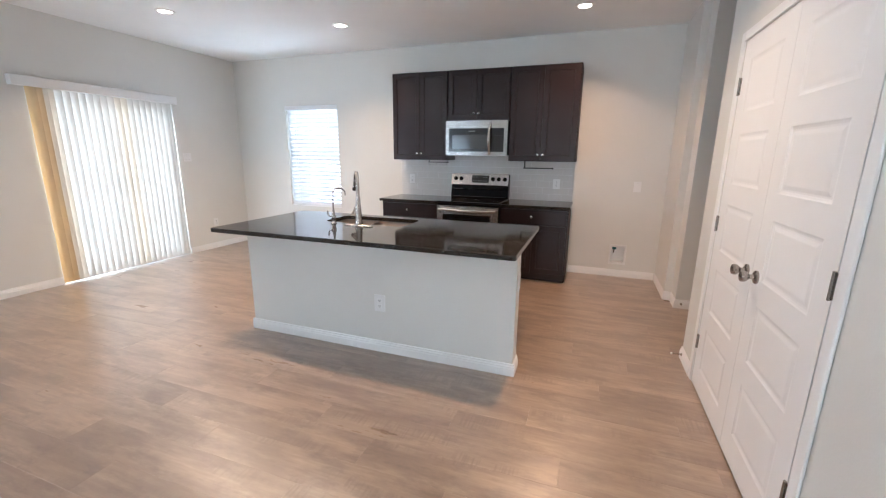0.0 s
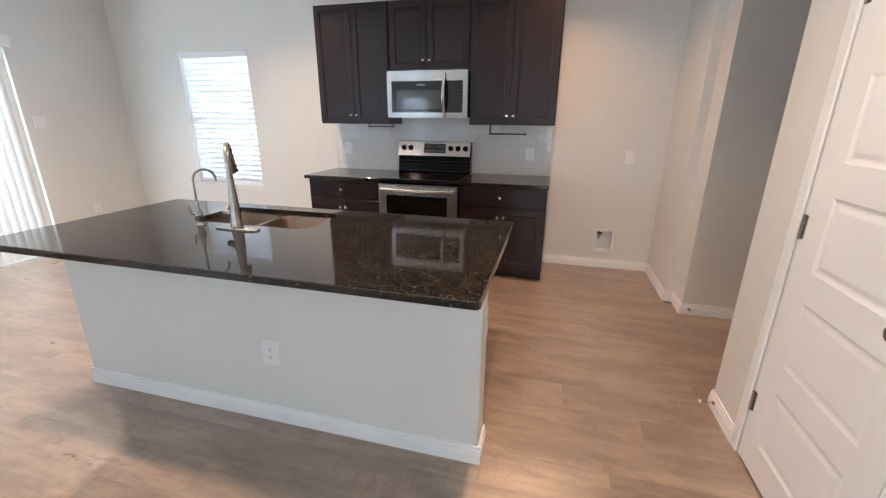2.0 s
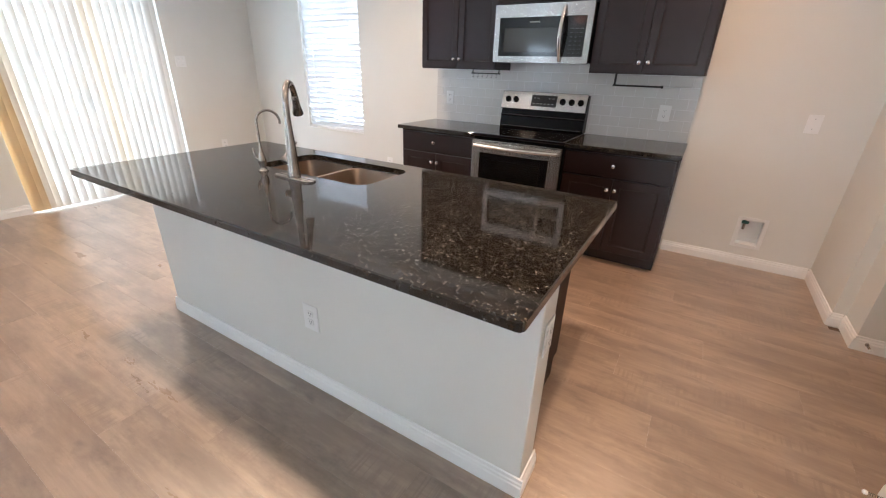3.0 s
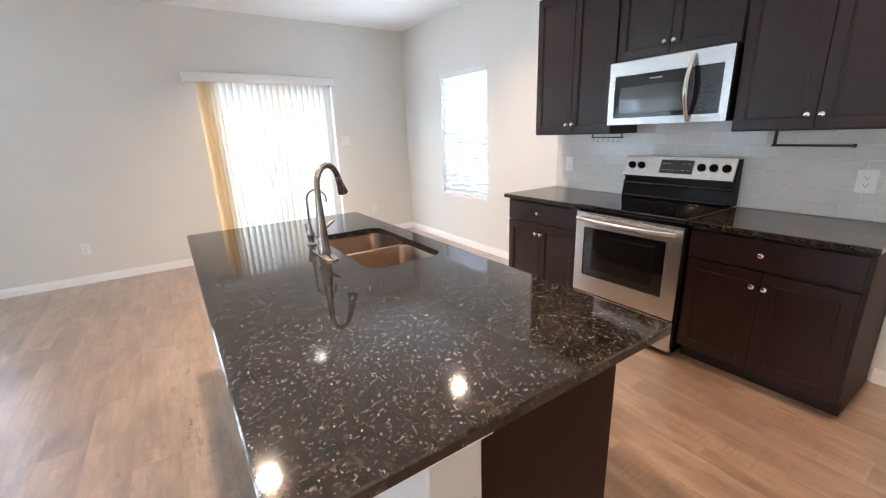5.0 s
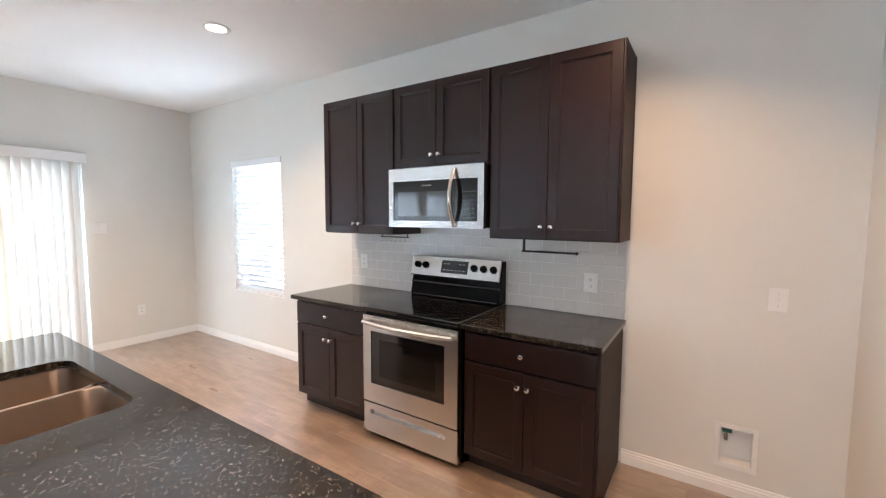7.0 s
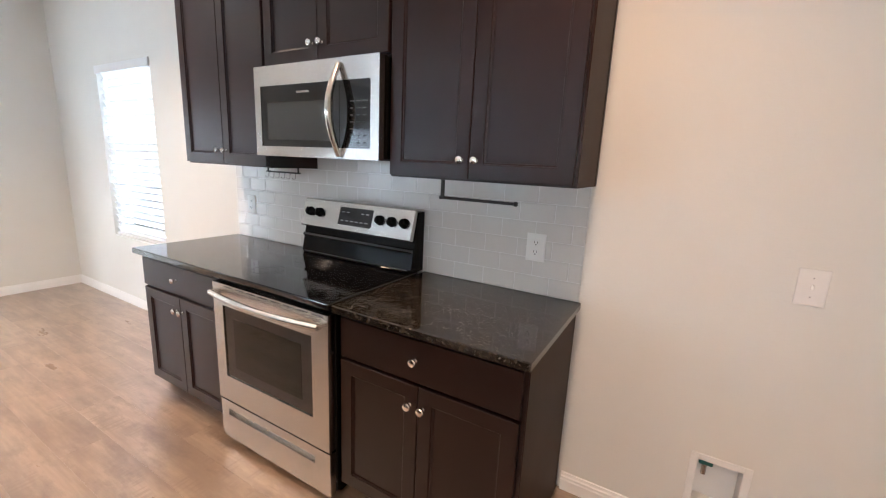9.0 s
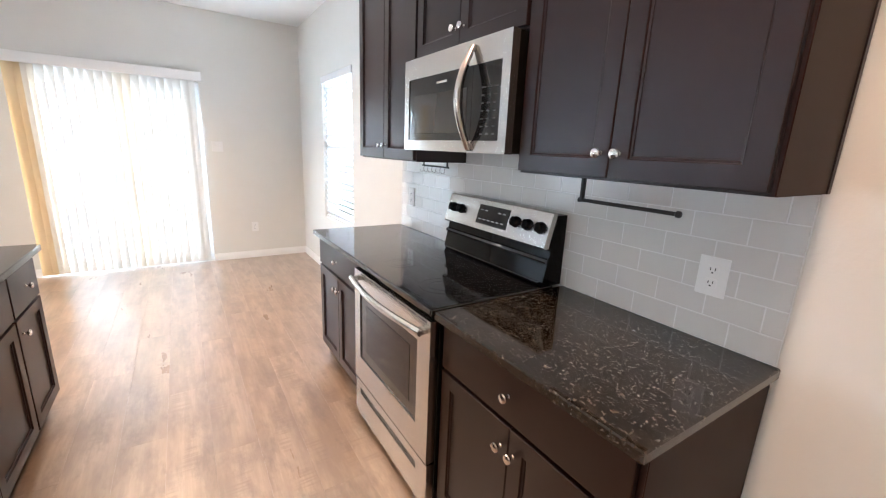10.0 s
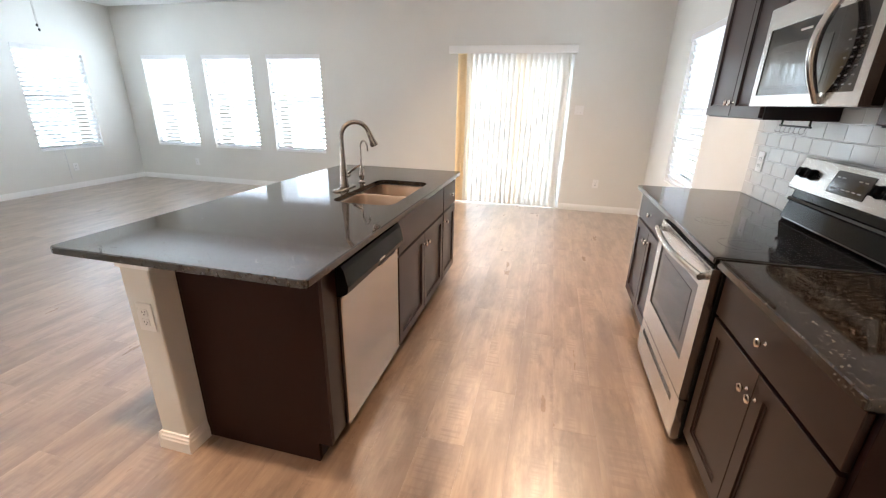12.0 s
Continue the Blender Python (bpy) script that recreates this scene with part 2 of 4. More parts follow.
def part(name, bm, material, parent, label="", smooth=False):
    """One mesh, given in world coordinates, under a thing or a part."""
    base = ORIGIN[parent]
    bmesh.ops.translate(bm, verts=bm.verts, vec=-base)
    ob = new(name, mesh_of(name, bm, material, smooth))
    ob.parent = parent
    ORIGIN[ob] = base
    return tagged(ob, label) if label else ob


def single(name, bm, material, label="", category="", kind="", group="", smooth=False, at=(0, 0, 0)):
    """One top-level mesh, given in world coordinates."""
    bmesh.ops.translate(bm, verts=bm.verts, vec=-Vector(at))
    ob = new(name, mesh_of(name, bm, material, smooth))
    ob.location = at
    ORIGIN[ob] = Vector(at)
    return tagged(ob, label, category, group, kind)


def box(x0, x1, y0, y1, z0, z1, bevel=0.0, bm=None, segs=1):
    out = bm or bmesh.new()
    tmp = bmesh.new()
    bmesh.ops.create_cube(tmp, size=1.0)
    for v in tmp.verts:
        v.co = Vector(((x0 + x1) / 2 + v.co.x * (x1 - x0), (y0 + y1) / 2 + v.co.y * (y1 - y0), (z0 + z1) / 2 + v.co.z * (z1 - z0)))
    if bevel:
        bmesh.ops.bevel(tmp, geom=tmp.edges[:], offset=bevel, segments=segs, affect="EDGES", profile=0.6)
    join(out, tmp)
    return out


def join(out, tmp):
    made = [out.verts.new(v.co) for v in tmp.verts]
    tmp.verts.index_update()
    for f in tmp.faces:
        out.faces.new([made[v.index] for v in f.verts])
    tmp.free()


def lathe(profile, at, axis="z", steps=20, bm=None):
    """Turn (radius, height) pairs about an axis; '-y' turns about y and points south."""
    out = bm or bmesh.new()
    turn = {"z": Matrix.Identity(3), "-z": Matrix.Rotation(math.pi, 3, "X"), "-y": Matrix.Rotation(radians(90), 3, "X"), "y": Matrix.Rotation(radians(-90), 3, "X"),
            "x": Matrix.Rotation(radians(90), 3, "Y"), "-x": Matrix.Rotation(radians(-90), 3, "Y")}[axis]
    rings = []
    for r, h in profile:
        rings.append([out.verts.new(Vector(at) + turn @ Vector((r * math.cos(2 * math.pi * k / steps), r * math.sin(2 * math.pi * k / steps), h))) for k in range(steps)])
    for a, b in zip(rings, rings[1:]):
        for k in range(steps):
            out.faces.new((a[k], a[(k + 1) % steps], b[(k + 1) % steps], b[k]))
    out.faces.new(rings[0][::-1])
    out.faces.new(rings[-1])
    return out


def tube(points, radii, steps=12, bm=None):
    """A round bar through points, with a radius at each."""
    out = bm or bmesh.new()
    pts = [Vector(p) for p in points]
    radii = radii if isinstance(radii, (list, tuple)) else [radii] * len(pts)
    rings, side = [], None
    for i, p in enumerate(pts):
        d = (pts[min(i + 1, len(pts) - 1)] - pts[max(i - 1, 0)]).normalized()
        if side is None:
            side = d.orthogonal().normalized()
        side = (side - d * side.dot(d)).normalized()
        other = d.cross(side)
        rings.append([out.verts.new(p + radii[i] * (side * math.cos(2 * math.pi * k / steps) + other * math.sin(2 * math.pi * k / steps))) for k in range(steps)])
    for a, b in zip(rings, rings[1:]):
        for k in range(steps):
            out.faces.new((a[k], a[(k + 1) % steps], b[(k + 1) % steps], b[k]))
    out.faces.new(rings[0][::-1])
    out.faces.new(rings[-1])
    return out


def arc(centre, radius, a0, a1, n, u, v):
    u, v = Vector(u), Vector(v)
    return [Vector(centre) + radius * (u * math.cos(radians(a0 + (a1 - a0) * k / n)) + v * math.sin(radians(a0 + (a1 - a0) * k / n))) for k in range(n + 1)]


def rounded(x0, x1, y0, y1, r, n=6):
    pts = []
    for cx, cy, a in ((x1 - r, y0 + r, -90), (x1 - r, y1 - r, 0), (x0 + r, y1 - r, 90), (x0 + r, y0 + r, 180)):
        pts += [(cx + r * math.cos(radians(a + 90 * k / n)), cy + r * math.sin(radians(a + 90 * k / n))) for k in range(n + 1)]
    return pts


def sheet(axis, face, back, u0, u1, v0, v1, holes=()):
    """An upright wall sheet with real thickness; axis 'x' runs along y (face at x), 'y' runs along x."""
    us = sorted({u0, u1, *[h[0] for h in holes], *[h[1] for h in holes]})
    vs = sorted({v0, v1, *[h[2] for h in holes], *[h[3] for h in holes]})
    out = bmesh.new()
    cache = {}

    def at(u, v, d):
        key = (u, v, d)
        if key not in cache:
            cache[key] = out.verts.new((d, u, v) if axis == "x" else (u, d, v))
        return cache[key]

    def solid(i, j):
        if not (0 <= i < len(us) - 1 and 0 <= j < len(vs) - 1):
            return False
        cu, cv = (us[i] + us[i + 1]) / 2, (vs[j] + vs[j + 1]) / 2
        return not any(h[0] < cu < h[1] and h[2] < cv < h[3] for h in holes)

    for i in range(len(us) - 1):
        for j in range(len(vs) - 1):
            if not solid(i, j):
                continue
            a, b, c, d = us[i], us[i + 1], vs[j], vs[j + 1]
            for depth in (face, back):
                out.faces.new([at(a, c, depth), at(b, c, depth), at(b, d, depth), at(a, d, depth)])
            for (di, dj), (p, q) in {(-1, 0): ((a, c), (a, d)), (1, 0): ((b, c), (b, d)), (0, -1): ((a, c), (b, c)), (0, 1): ((a, d), (b, d))}.items():
                if not solid(i + di, j + dj):
                    out.faces.new([at(*p, face), at(*q, face), at(*q, back), at(*p, back)])
    return out


def prism_y(y0, y1, pts):
    """An (x, z) outline drawn out along y."""
    out = bmesh.new()
    ends = [[out.verts.new((x, y, z)) for x, z in pts] for y in (y0, y1)]
    for k in range(len(pts)):
        j = (k + 1) % len(pts)
        out.faces.new((ends[0][k], ends[0][j], ends[1][j], ends[1][k]))
    out.faces.new(ends[0])
    out.faces.new(ends[1][::-1])
    return out


def prism(bm, x0, x1, pts):
    ends = [[bm.verts.new((x, y, z)) for y, z in pts] for x in (x0, x1)]
    for k in range(len(pts)):
        j = (k + 1) % len(pts)
        bm.faces.new((ends[0][k], ends[0][j], ends[1][j], ends[1][k]))
    bm.faces.new(ends[0])
    bm.faces.new(ends[1][::-1])
    return bm


# ---- the room's shell ----
single("wall_west", sheet("x", XW, XW - WT, YS - WT, YN + WT, -0.1, CEIL, [SLIDER, *WEST_WINDOWS]), WALL, "light greige painted wall with windows and patio door", "wall", "structure")
single("wall_north", sheet("y", YN, YN + WT, XW, XP + WT, -0.1, CEIL, [NORTH_WINDOW, (0.318, 0.472, 0.178, 0.385)]), WALL, "light greige painted kitchen wall", "wall", "structure")
single("wall_south", sheet("y", YS, YS - WT, XW, XP + WT, -0.1, CEIL, [SOUTH_WINDOW, FILL_WINDOW]), WALL, "light greige painted living room wall with window", "wall", "structure")
DOOR = (1.49, 2.84, 0.0, 2.105)
single("wall_closet", sheet("x", XE, XE + 0.12, YS, YD, -0.1, CEIL, [DOOR]), WALL, "light painted wall around the white double doors", "wall", "structure")
single("wall_closet_return", box(XE + 0.12, XP, YD - 0.12, YD, -0.1, CEIL), WALL, "light painted wall along the passage", "wall", "structure")
single("wall_nook", box(XN, XP, YJ, YN, -0.1, CEIL), WALL, "light painted side wall of the refrigerator nook", "wall", "structure")
single("wall_step", box(XJ, XP, YP, YJ, -0.1, CEIL), WALL, "light painted stepped wall corner beside the passage", "wall", "structure")
single("wall_passage_end", box(XP, XP + WT, YS, YP, -0.1, CEIL), WALL, "plain painted wall closing the passage", "wall", "structure")
single("ceiling", box(XW - WT, XP + WT, YS - WT, YN + WT, CEIL, CEIL + 0.15), CEILING, "white textured ceiling", "ceiling", "structure")
floor_ob = single("floor", box(XW, XP, YS, YN, -0.10, -0.012), SUBFLOOR, "greige brown wood-look vinyl plank floor", "floor", "structure")


def baseboard(x0, y0, x1, y1, nx, ny):
    """A stepped skirting from one floor point to the other; n points into the room."""
    prof = [(0, 0), (0.014, 0), (0.014, 0.052), (0.011, 0.058), (0.011, 0.068), (0.007, 0.073), (0.006, 0.086), (0, 0.088)]
    out = bmesh.new()
    ends = []
    for x, y in ((x0, y0), (x1, y1)):
        ends.append([out.verts.new((x + nx * d, y + ny * d, h)) for d, h in prof])
    for k in range(len(prof)):
        j = (k + 1) % len(prof)
        out.faces.new((ends[0][k], ends[0][j], ends[1][j], ends[1][k]))
    out.faces.new(ends[0])
    out.faces.new(ends[1][::-1])
    return single("baseboard", out, TRIM, "white painted stepped baseboard", "baseboard", "structure")


B = 0.014
baseboard(XW, YS, XW, SLIDER[0] - 0.003, 1, 0)
baseboard(XW, SLIDER[1] + 0.003, XW, YN, 1, 0)
baseboard(XW + B, YN, -2.548, YN, 0, -1)
baseboard(-0.182, YN, XN - B, YN, 0, -1)
baseboard(XW + B, YS, XE - B, YS, 0, 1)
baseboard(XN, YN, XN, YJ - B, -1, 0)
baseboard(XN, YJ, XJ - B, YJ, 0, -1)
baseboard(XJ, YJ, XJ, YP - B, -1, 0)
baseboard(XJ, YP, XP, YP, 0, -1)
baseboard(XE, DOOR[1] + 0.064, XE, YD + B, -1, 0)
baseboard(XE, YD, XP, YD, 0, 1)
baseboard(XE, YS, XE, DOOR[0] - 0.068, -1, 0)

# unseen sun blocker: roof slope set to throw a diagonal shadow on the north blind
house = thing("shade_house", (-9.0, 8.5, -0.25), "unseen house added so its gable roof shades the window", "house")
part("wall", prism_y(8.5, 18.0, [(-12.8, -0.25), (-12.8, 3.25), (-9.0, 6.25), (-5.2, 3.25), (-5.2, -0.25)]), SIDING, house)
for sx in (-1, 1):
    part("roof", prism_y(8.4, 18.1, [(-9.0, 6.26), (-9.0, 6.42), (-9.0 + sx * 4.1, 3.185), (-9.0 + sx * 4.1, 3.03)]), SHINGLE, house)
ground = single("ground", box(-400, 400, -400, 400, -0.4, -0.25), GRASS, "dry ground around the house", "ground", "structure")


# ---- windows and blinds ----
def place(axis, u, d, v):
    """Map along-wall u, depth d (into the room positive) and height v; axis names the wall."""
    return {"w": (XW + d, u, v), "s": (u, YS + d, v), "n": (u, YN - d, v)}[axis]


def wbox(axis, u0, u1, d0, d1, v0, v1, bevel=0.0, bm=None):
    p, q = place(axis, u0, d0, v0), place(axis, u1, d1, v1)
    lo, hi = [min(a, b) for a, b in zip(p, q)], [max(a, b) for a, b in zip(p, q)]
    return box(lo[0], hi[0], lo[1], hi[1], lo[2], hi[2], bevel, bm)


def window(number, axis, u0, u1, v0, v1):
    w = thing(f"window_{number}", place(axis, (u0 + u1) / 2, -0.1, v0), "white vinyl single-hung window behind blinds", "window", kind="structure")
    e = 0.045
    bm = wbox(axis, u0, u0 + e, -0.14, -0.07, v0, v1, 0.004)
    wbox(axis, u1 - e, u1, -0.14, -0.07, v0, v1, 0.004, bm)
    wbox(axis, u0 + e, u1 - e, -0.14, -0.07, v0, v0 + e, 0.004, bm)
    wbox(axis, u0 + e, u1 - e, -0.14, -0.07, v1 - e, v1, 0.004, bm)
    part("window_frame", bm, VINYL, w)
    mid = (v0 + v1) / 2
    part("meeting_rail", wbox(axis, u0 + e, u1 - e, -0.13, -0.08, mid - 0.03, mid + 0.03, 0.004), VINYL, w)
    for a, b in ((v0 + e, mid - 0.03), (mid + 0.03, v1 - e)):
        pane = part("pane", wbox(axis, u0 + e, u1 - e, -0.108, -0.102, a, b), PANE, w)
        pane.visible_shadow = False
    part("window_sill", wbox(axis, u0 + 0.002, u1 - 0.002, -0.066, -0.001, v0 + 0.001, v0 + 0.016, 0.003), TRIM, w)


def slat_blind(axis, u0, u1, v0, v1):
    b = thing("window_blind", place(axis, (u0 + u1) / 2, -0.035, v0 + 0.017), "lowered white faux-wood slat blind, nearly closed", "blind", "slat blinds")
    a0, a1 = u0 + 0.006, u1 - 0.006
    part("headrail", wbox(axis, a0, a1, -0.06, -0.012, v1 - 0.045, v1 - 0.002, 0.003), VINYL, b)
    part("valance", wbox(axis, u0 - 0.008, u1 + 0.008, 0.002, 0.014, v1 - 0.062, v1 + 0.006, 0.004), VINYL, b)
    part("bottom_rail", wbox(axis, a0, a1, -0.056, -0.014, v0 + 0.018, v0 + 0.036, 0.004), VINYL, b)
    n = int((v1 - v0 - 0.11) / 0.058)
    me = None
    for k in range(n):
        v = v0 + 0.055 + k * (v1 - v0 - 0.125) / (n - 1)
        if me is None:
            bm = bmesh.new()
            tilt, half, thick = radians(64 if axis == "n" else 44), 0.0315, 0.0014
            rows = []
            for end in (a0, a1):
                row = []
                for s in range(5):
                    q = -half + s * half / 2
                    crown = 0.0025 * (1 - (q / half) ** 2)
                    for side in (thick, -thick):
                        d, h = q * math.cos(tilt) - (crown + side) * math.sin(tilt), q * math.sin(tilt) + (crown + side) * math.cos(tilt)
                        row.append(bm.verts.new(Vector(place(axis, end, -0.035 + d, v + h)) - ORIGIN[b]))
                rows.append(row)
            r0, r1 = rows
            for s in range(4):
                for o in (0, 1):
                    bm.faces.new((r0[2 * s + o], r0[2 * s + 2 + o], r1[2 * s + 2 + o], r1[2 * s + o]))
            for o in (0, 8):
                bm.faces.new((r0[o], r0[o + 1], r1[o + 1], r1[o]))
            me, first = mesh_of("slat", bm, SLAT), v
        ob = new("slat", me)
        ob.parent, ob.location = b, (0, 0, v - first)
    for f in (0.18, 0.82):
        u = a0 + (a1 - a0) * f
        part("ladder_cord", tube([place(axis, u, -0.008, v0 + 0.03), place(axis, u, -0.008, v1 - 0.05)], 0.0012, 6), VINYL, b)
    return b


for i, (a, b0, c, d) in enumerate(WEST_WINDOWS):
    window(i + 1, "w", a, b0, c, d)
    slat_blind("w", a, b0, c, d)
window(4, "s", *SOUTH_WINDOW)
sb = slat_blind("s", *SOUTH_WINDOW)
beads = [(-4.223 + 0.00002 * k, YS + 0.024, 0.62 - 0.013 * k) for k in range(37)]
part("pull_cord", tube([(-4.23, YS + 0.02, 2.05), (-4.224, YS + 0.024, 0.63)], 0.003, 6), VINYL, sb, "white hanging pull cord")
part("bead_chain", tube(beads, [0.009 if k % 3 == 1 else 0.003 for k in range(37)], 8), VINYL, sb, "white beaded blind chain")
window(5, "n", *NORTH_WINDOW)
# number 6 is made up: frame for the fill lamp's opening, without blinds
window(6, "s", *FILL_WINDOW)
slat_blind("n", *NORTH_WINDOW)

# patio door with hanging vanes
patio = thing("door_1", (XW - 0.08, 3.39, 0), "white framed sliding glass patio door behind vanes", "door", kind="structure")
s0, s1, _, st = SLIDER
bm = wbox("w", s0, s0 + 0.05, -0.15, -0.05, 0, st, 0.004)
wbox("w", s1 - 0.05, s1, -0.15, -0.05, 0, st, 0.004, bm)
wbox("w", s0 + 0.05, s1 - 0.05, -0.15, -0.05, st - 0.05, st, 0.004, bm)
wbox("w", s0 + 0.05, s1 - 0.05, -0.15, -0.05, 0.0, 0.035, 0.004, bm)
part("door_frame", bm, VINYL, patio)
for a, b0, d in ((s0 + 0.05, 3.42, -0.13), (3.36, s1 - 0.05, -0.085)):
    bm = wbox("w", a, a + 0.06, d, d + 0.035, 0.035, st - 0.05, 0.004)
    wbox("w", b0 - 0.06, b0, d, d + 0.035, 0.035, st - 0.05, 0.004, bm)
    wbox("w", a + 0.06, b0 - 0.06, d, d + 0.035, 0.035, 0.11, 0.004, bm)
    wbox("w", a + 0.06, b0 - 0.06, d, d + 0.035, st - 0.11, st - 0.05, 0.004, bm)
    leaf = part("sliding_panel", bm, VINYL, patio)
    pane = part("pane", wbox("w", a + 0.06, b0 - 0.06, d + 0.014, d + 0.02, 0.11, st - 0.11), PANE, leaf)
    pane.visible_shadow = False

vb = thing("vertical_blind", (XW + 0.05, 3.34, 0.02), "closed cream vertical vane blind over the patio door", "blind")
part("valance", wbox("w", 2.475, 4.21, 0.062, 0.074, 2.105, 2.205, 0.004), TRIM, vb, "white blind valance")
for y0 in (2.475, 4.198):
    part("valance_return", wbox("w", y0, y0 + 0.012, 0.001, 0.06, 2.105, 2.205, 0.003), TRIM, vb)
part("head_track", wbox("w", 2.50, 4.185, 0.012, 0.048, 2.11, 2.15, 0.003), VINYL, vb)
rng = random.Random(5)


def vane_mesh(material):
    bm = bmesh.new()
    rows = []
    for z in (0.022, 2.112):
        row = []
        for s in range(7):
            q = -0.0445 + s * 0.0445 / 3
            bow = 0.009 * (1 - (q / 0.0445) ** 2)
            for side in (0.0006, -0.0006):
                row.append(bm.verts.new((bow + side, q, z - 0.02)))
        rows.append(row)
    r0, r1 = rows
    for s in range(6):
        for o in (0, 1):
            bm.faces.new((r0[2 * s + o], r0[2 * s + 2 + o], r1[2 * s + 2 + o], r1[2 * s + o]))
    for o in (0, 12):
        bm.faces.new((r0[o], r0[o + 1], r1[o + 1], r1[o]))
    for r in rows:
        for s in range(6):
            bm.faces.new((r[2 * s], r[2 * s + 1], r[2 * s + 3], r[2 * s + 2]))
    return mesh_of("vane", bm, material, True)


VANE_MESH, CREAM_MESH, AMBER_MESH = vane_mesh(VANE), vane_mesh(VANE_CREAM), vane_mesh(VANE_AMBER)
# amber at the sunlit end, cream where the door stile overlaps: tinted backlight
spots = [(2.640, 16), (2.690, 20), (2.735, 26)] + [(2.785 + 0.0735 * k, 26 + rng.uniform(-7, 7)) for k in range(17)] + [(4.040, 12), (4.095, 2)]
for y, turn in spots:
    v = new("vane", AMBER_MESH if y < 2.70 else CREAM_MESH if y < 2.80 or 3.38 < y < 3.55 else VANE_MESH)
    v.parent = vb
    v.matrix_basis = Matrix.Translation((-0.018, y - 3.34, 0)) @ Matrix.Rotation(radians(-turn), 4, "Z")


# ---- white double closet doors ----
def panel_door(y0, y1, hinge_y, knob_y):
    d = thing("door_2", (XE + 0.02, (y0 + y1) / 2, 0.008), "closed white five-panel double closet door leaf", "door", "closet double doors", "structure")
    x0, x1 = XE - 0.003, XE + 0.032
    z0, z1 = 0.012, 2.09
    m = 0.115
    panels = [(z, z + 0.275) for z in (0.155, 0.545, 0.935, 1.325, 1.715)]
    bm = bmesh.new()
    ys, zs = [y0, y0 + m, y1 - m, y1], [z0] + [z for p in panels for z in p] + [z1]
    cache = {}

    def at(x, y, z):
        k = (round(x, 4), round(y, 4), round(z, 4))
        if k not in cache:
            cache[k] = bm.verts.new((x, y, z))
        return cache[k]

    for i in range(3):
        for j in range(len(zs) - 1):
            a, b, c, e = ys[i], ys[i + 1], zs[j], zs[j + 1]
            if i == 1 and j % 2 == 1:
                ring = [(a, b, c, e, x0)]
                for inset, depth in ((0.006, 0.0025), (0.014, 0.0045), (0.022, 0.0045), (0.038, 0.0015), (0.044, 0.0012)):
                    ring.append((a + inset, b - inset, c + inset, e - inset, x0 + depth))
                loops = [[at(r[4], r[0], r[2]), at(r[4], r[1], r[2]), at(r[4], r[1], r[3]), at(r[4], r[0], r[3])] for r in ring]
                for p, q in zip(loops, loops[1:]):
                    for k in range(4):
                        bm.faces.new((p[k], p[(k + 1) % 4], q[(k + 1) % 4], q[k]))
                bm.faces.new(loops[-1])
            else:
                bm.faces.new((at(x0, a, c), at(x0, b, c), at(x0, b, e), at(x0, a, e)))
            bm.faces.new((at(x1, a, c), at(x1, b, c), at(x1, b, e), at(x1, a, e)))
    for j in range(len(zs) - 1):
        for y in (y0, y1):
            bm.faces.new((at(x0, y, zs[j]), at(x0, y, zs[j + 1]), at(x1, y, zs[j + 1]), at(x1, y, zs[j])))
    for i in range(3):
        for z in (z0, z1):
            bm.faces.new((at(x0, ys[i], z), at(x0, ys[i + 1], z), at(x1, ys[i + 1], z), at(x1, ys[i], z)))
    part("leaf", bm, DOORPAINT, d)
    for z in (0.30, 1.08, 1.865):
        h = box(x0 - 0.004, x0 + 0.001, hinge_y - 0.014, hinge_y + 0.014, z - 0.045, z + 0.045, 0.001)
        lathe([(0.006, -0.048), (0.006, 0.048)], (x0 - 0.006, hinge_y, z), "z", 10, h)
        part("hinge", h, NICKEL, d, "satin nickel butt hinge")
    k = part("knob", lathe([(0.031, 0), (0.031, 0.006), (0.026, 0.011), (0.012, 0.014), (0.011, 0.030), (0.018, 0.036), (0.025, 0.045), (0.0265, 0.055), (0.023, 0.064), (0.012, 0.068), (0.004, 0.069)],
                          (x0, knob_y, 0.94), "-x", 24), NICKEL, d, "satin nickel door knob", True)
    return d


mid = (DOOR[0] + DOOR[1]) / 2
panel_door(mid + 0.0015, DOOR[1] - 0.02, DOOR[1] - 0.019, mid + 0.062)
panel_door(DOOR[0] + 0.02, mid - 0.0015, DOOR[0] + 0.019, mid - 0.062)
bm = bmesh.new()
box(XE, XE + 0.12, DOOR[0] + 0.001, DOOR[0] + 0.017, 0, DOOR[3] - 0.001, 0, bm)
box(XE, XE + 0.12, DOOR[1] - 0.017, DOOR[1] - 0.001, 0, DOOR[3] - 0.001, 0, bm)
box(XE, XE + 0.12, DOOR[0] + 0.017, DOOR[1] - 0.017, DOOR[3] - 0.013, DOOR[3] - 0.001, 0, bm)
single("door_frame", bm, TRIM, "white painted door jamb", "door frame", "structure")
bm = bmesh.new()
for y0, y1 in ((DOOR[0] - 0.066, DOOR[0] - 0.004), (DOOR[1] + 0.004, DOOR[1] + 0.062)):
    box(XE - 0.012, XE - 0.001, y0, y1, 0, DOOR[3] + 0.056, 0.004, bm)
box(XE - 0.012, XE - 0.001, DOOR[0] - 0.003, DOOR[1] + 0.003, DOOR[3] + 0.004, DOOR[3] + 0.056, 0.004, bm)
single("trim_door", bm, TRIM, "white painted door casing", "trim", "structure")


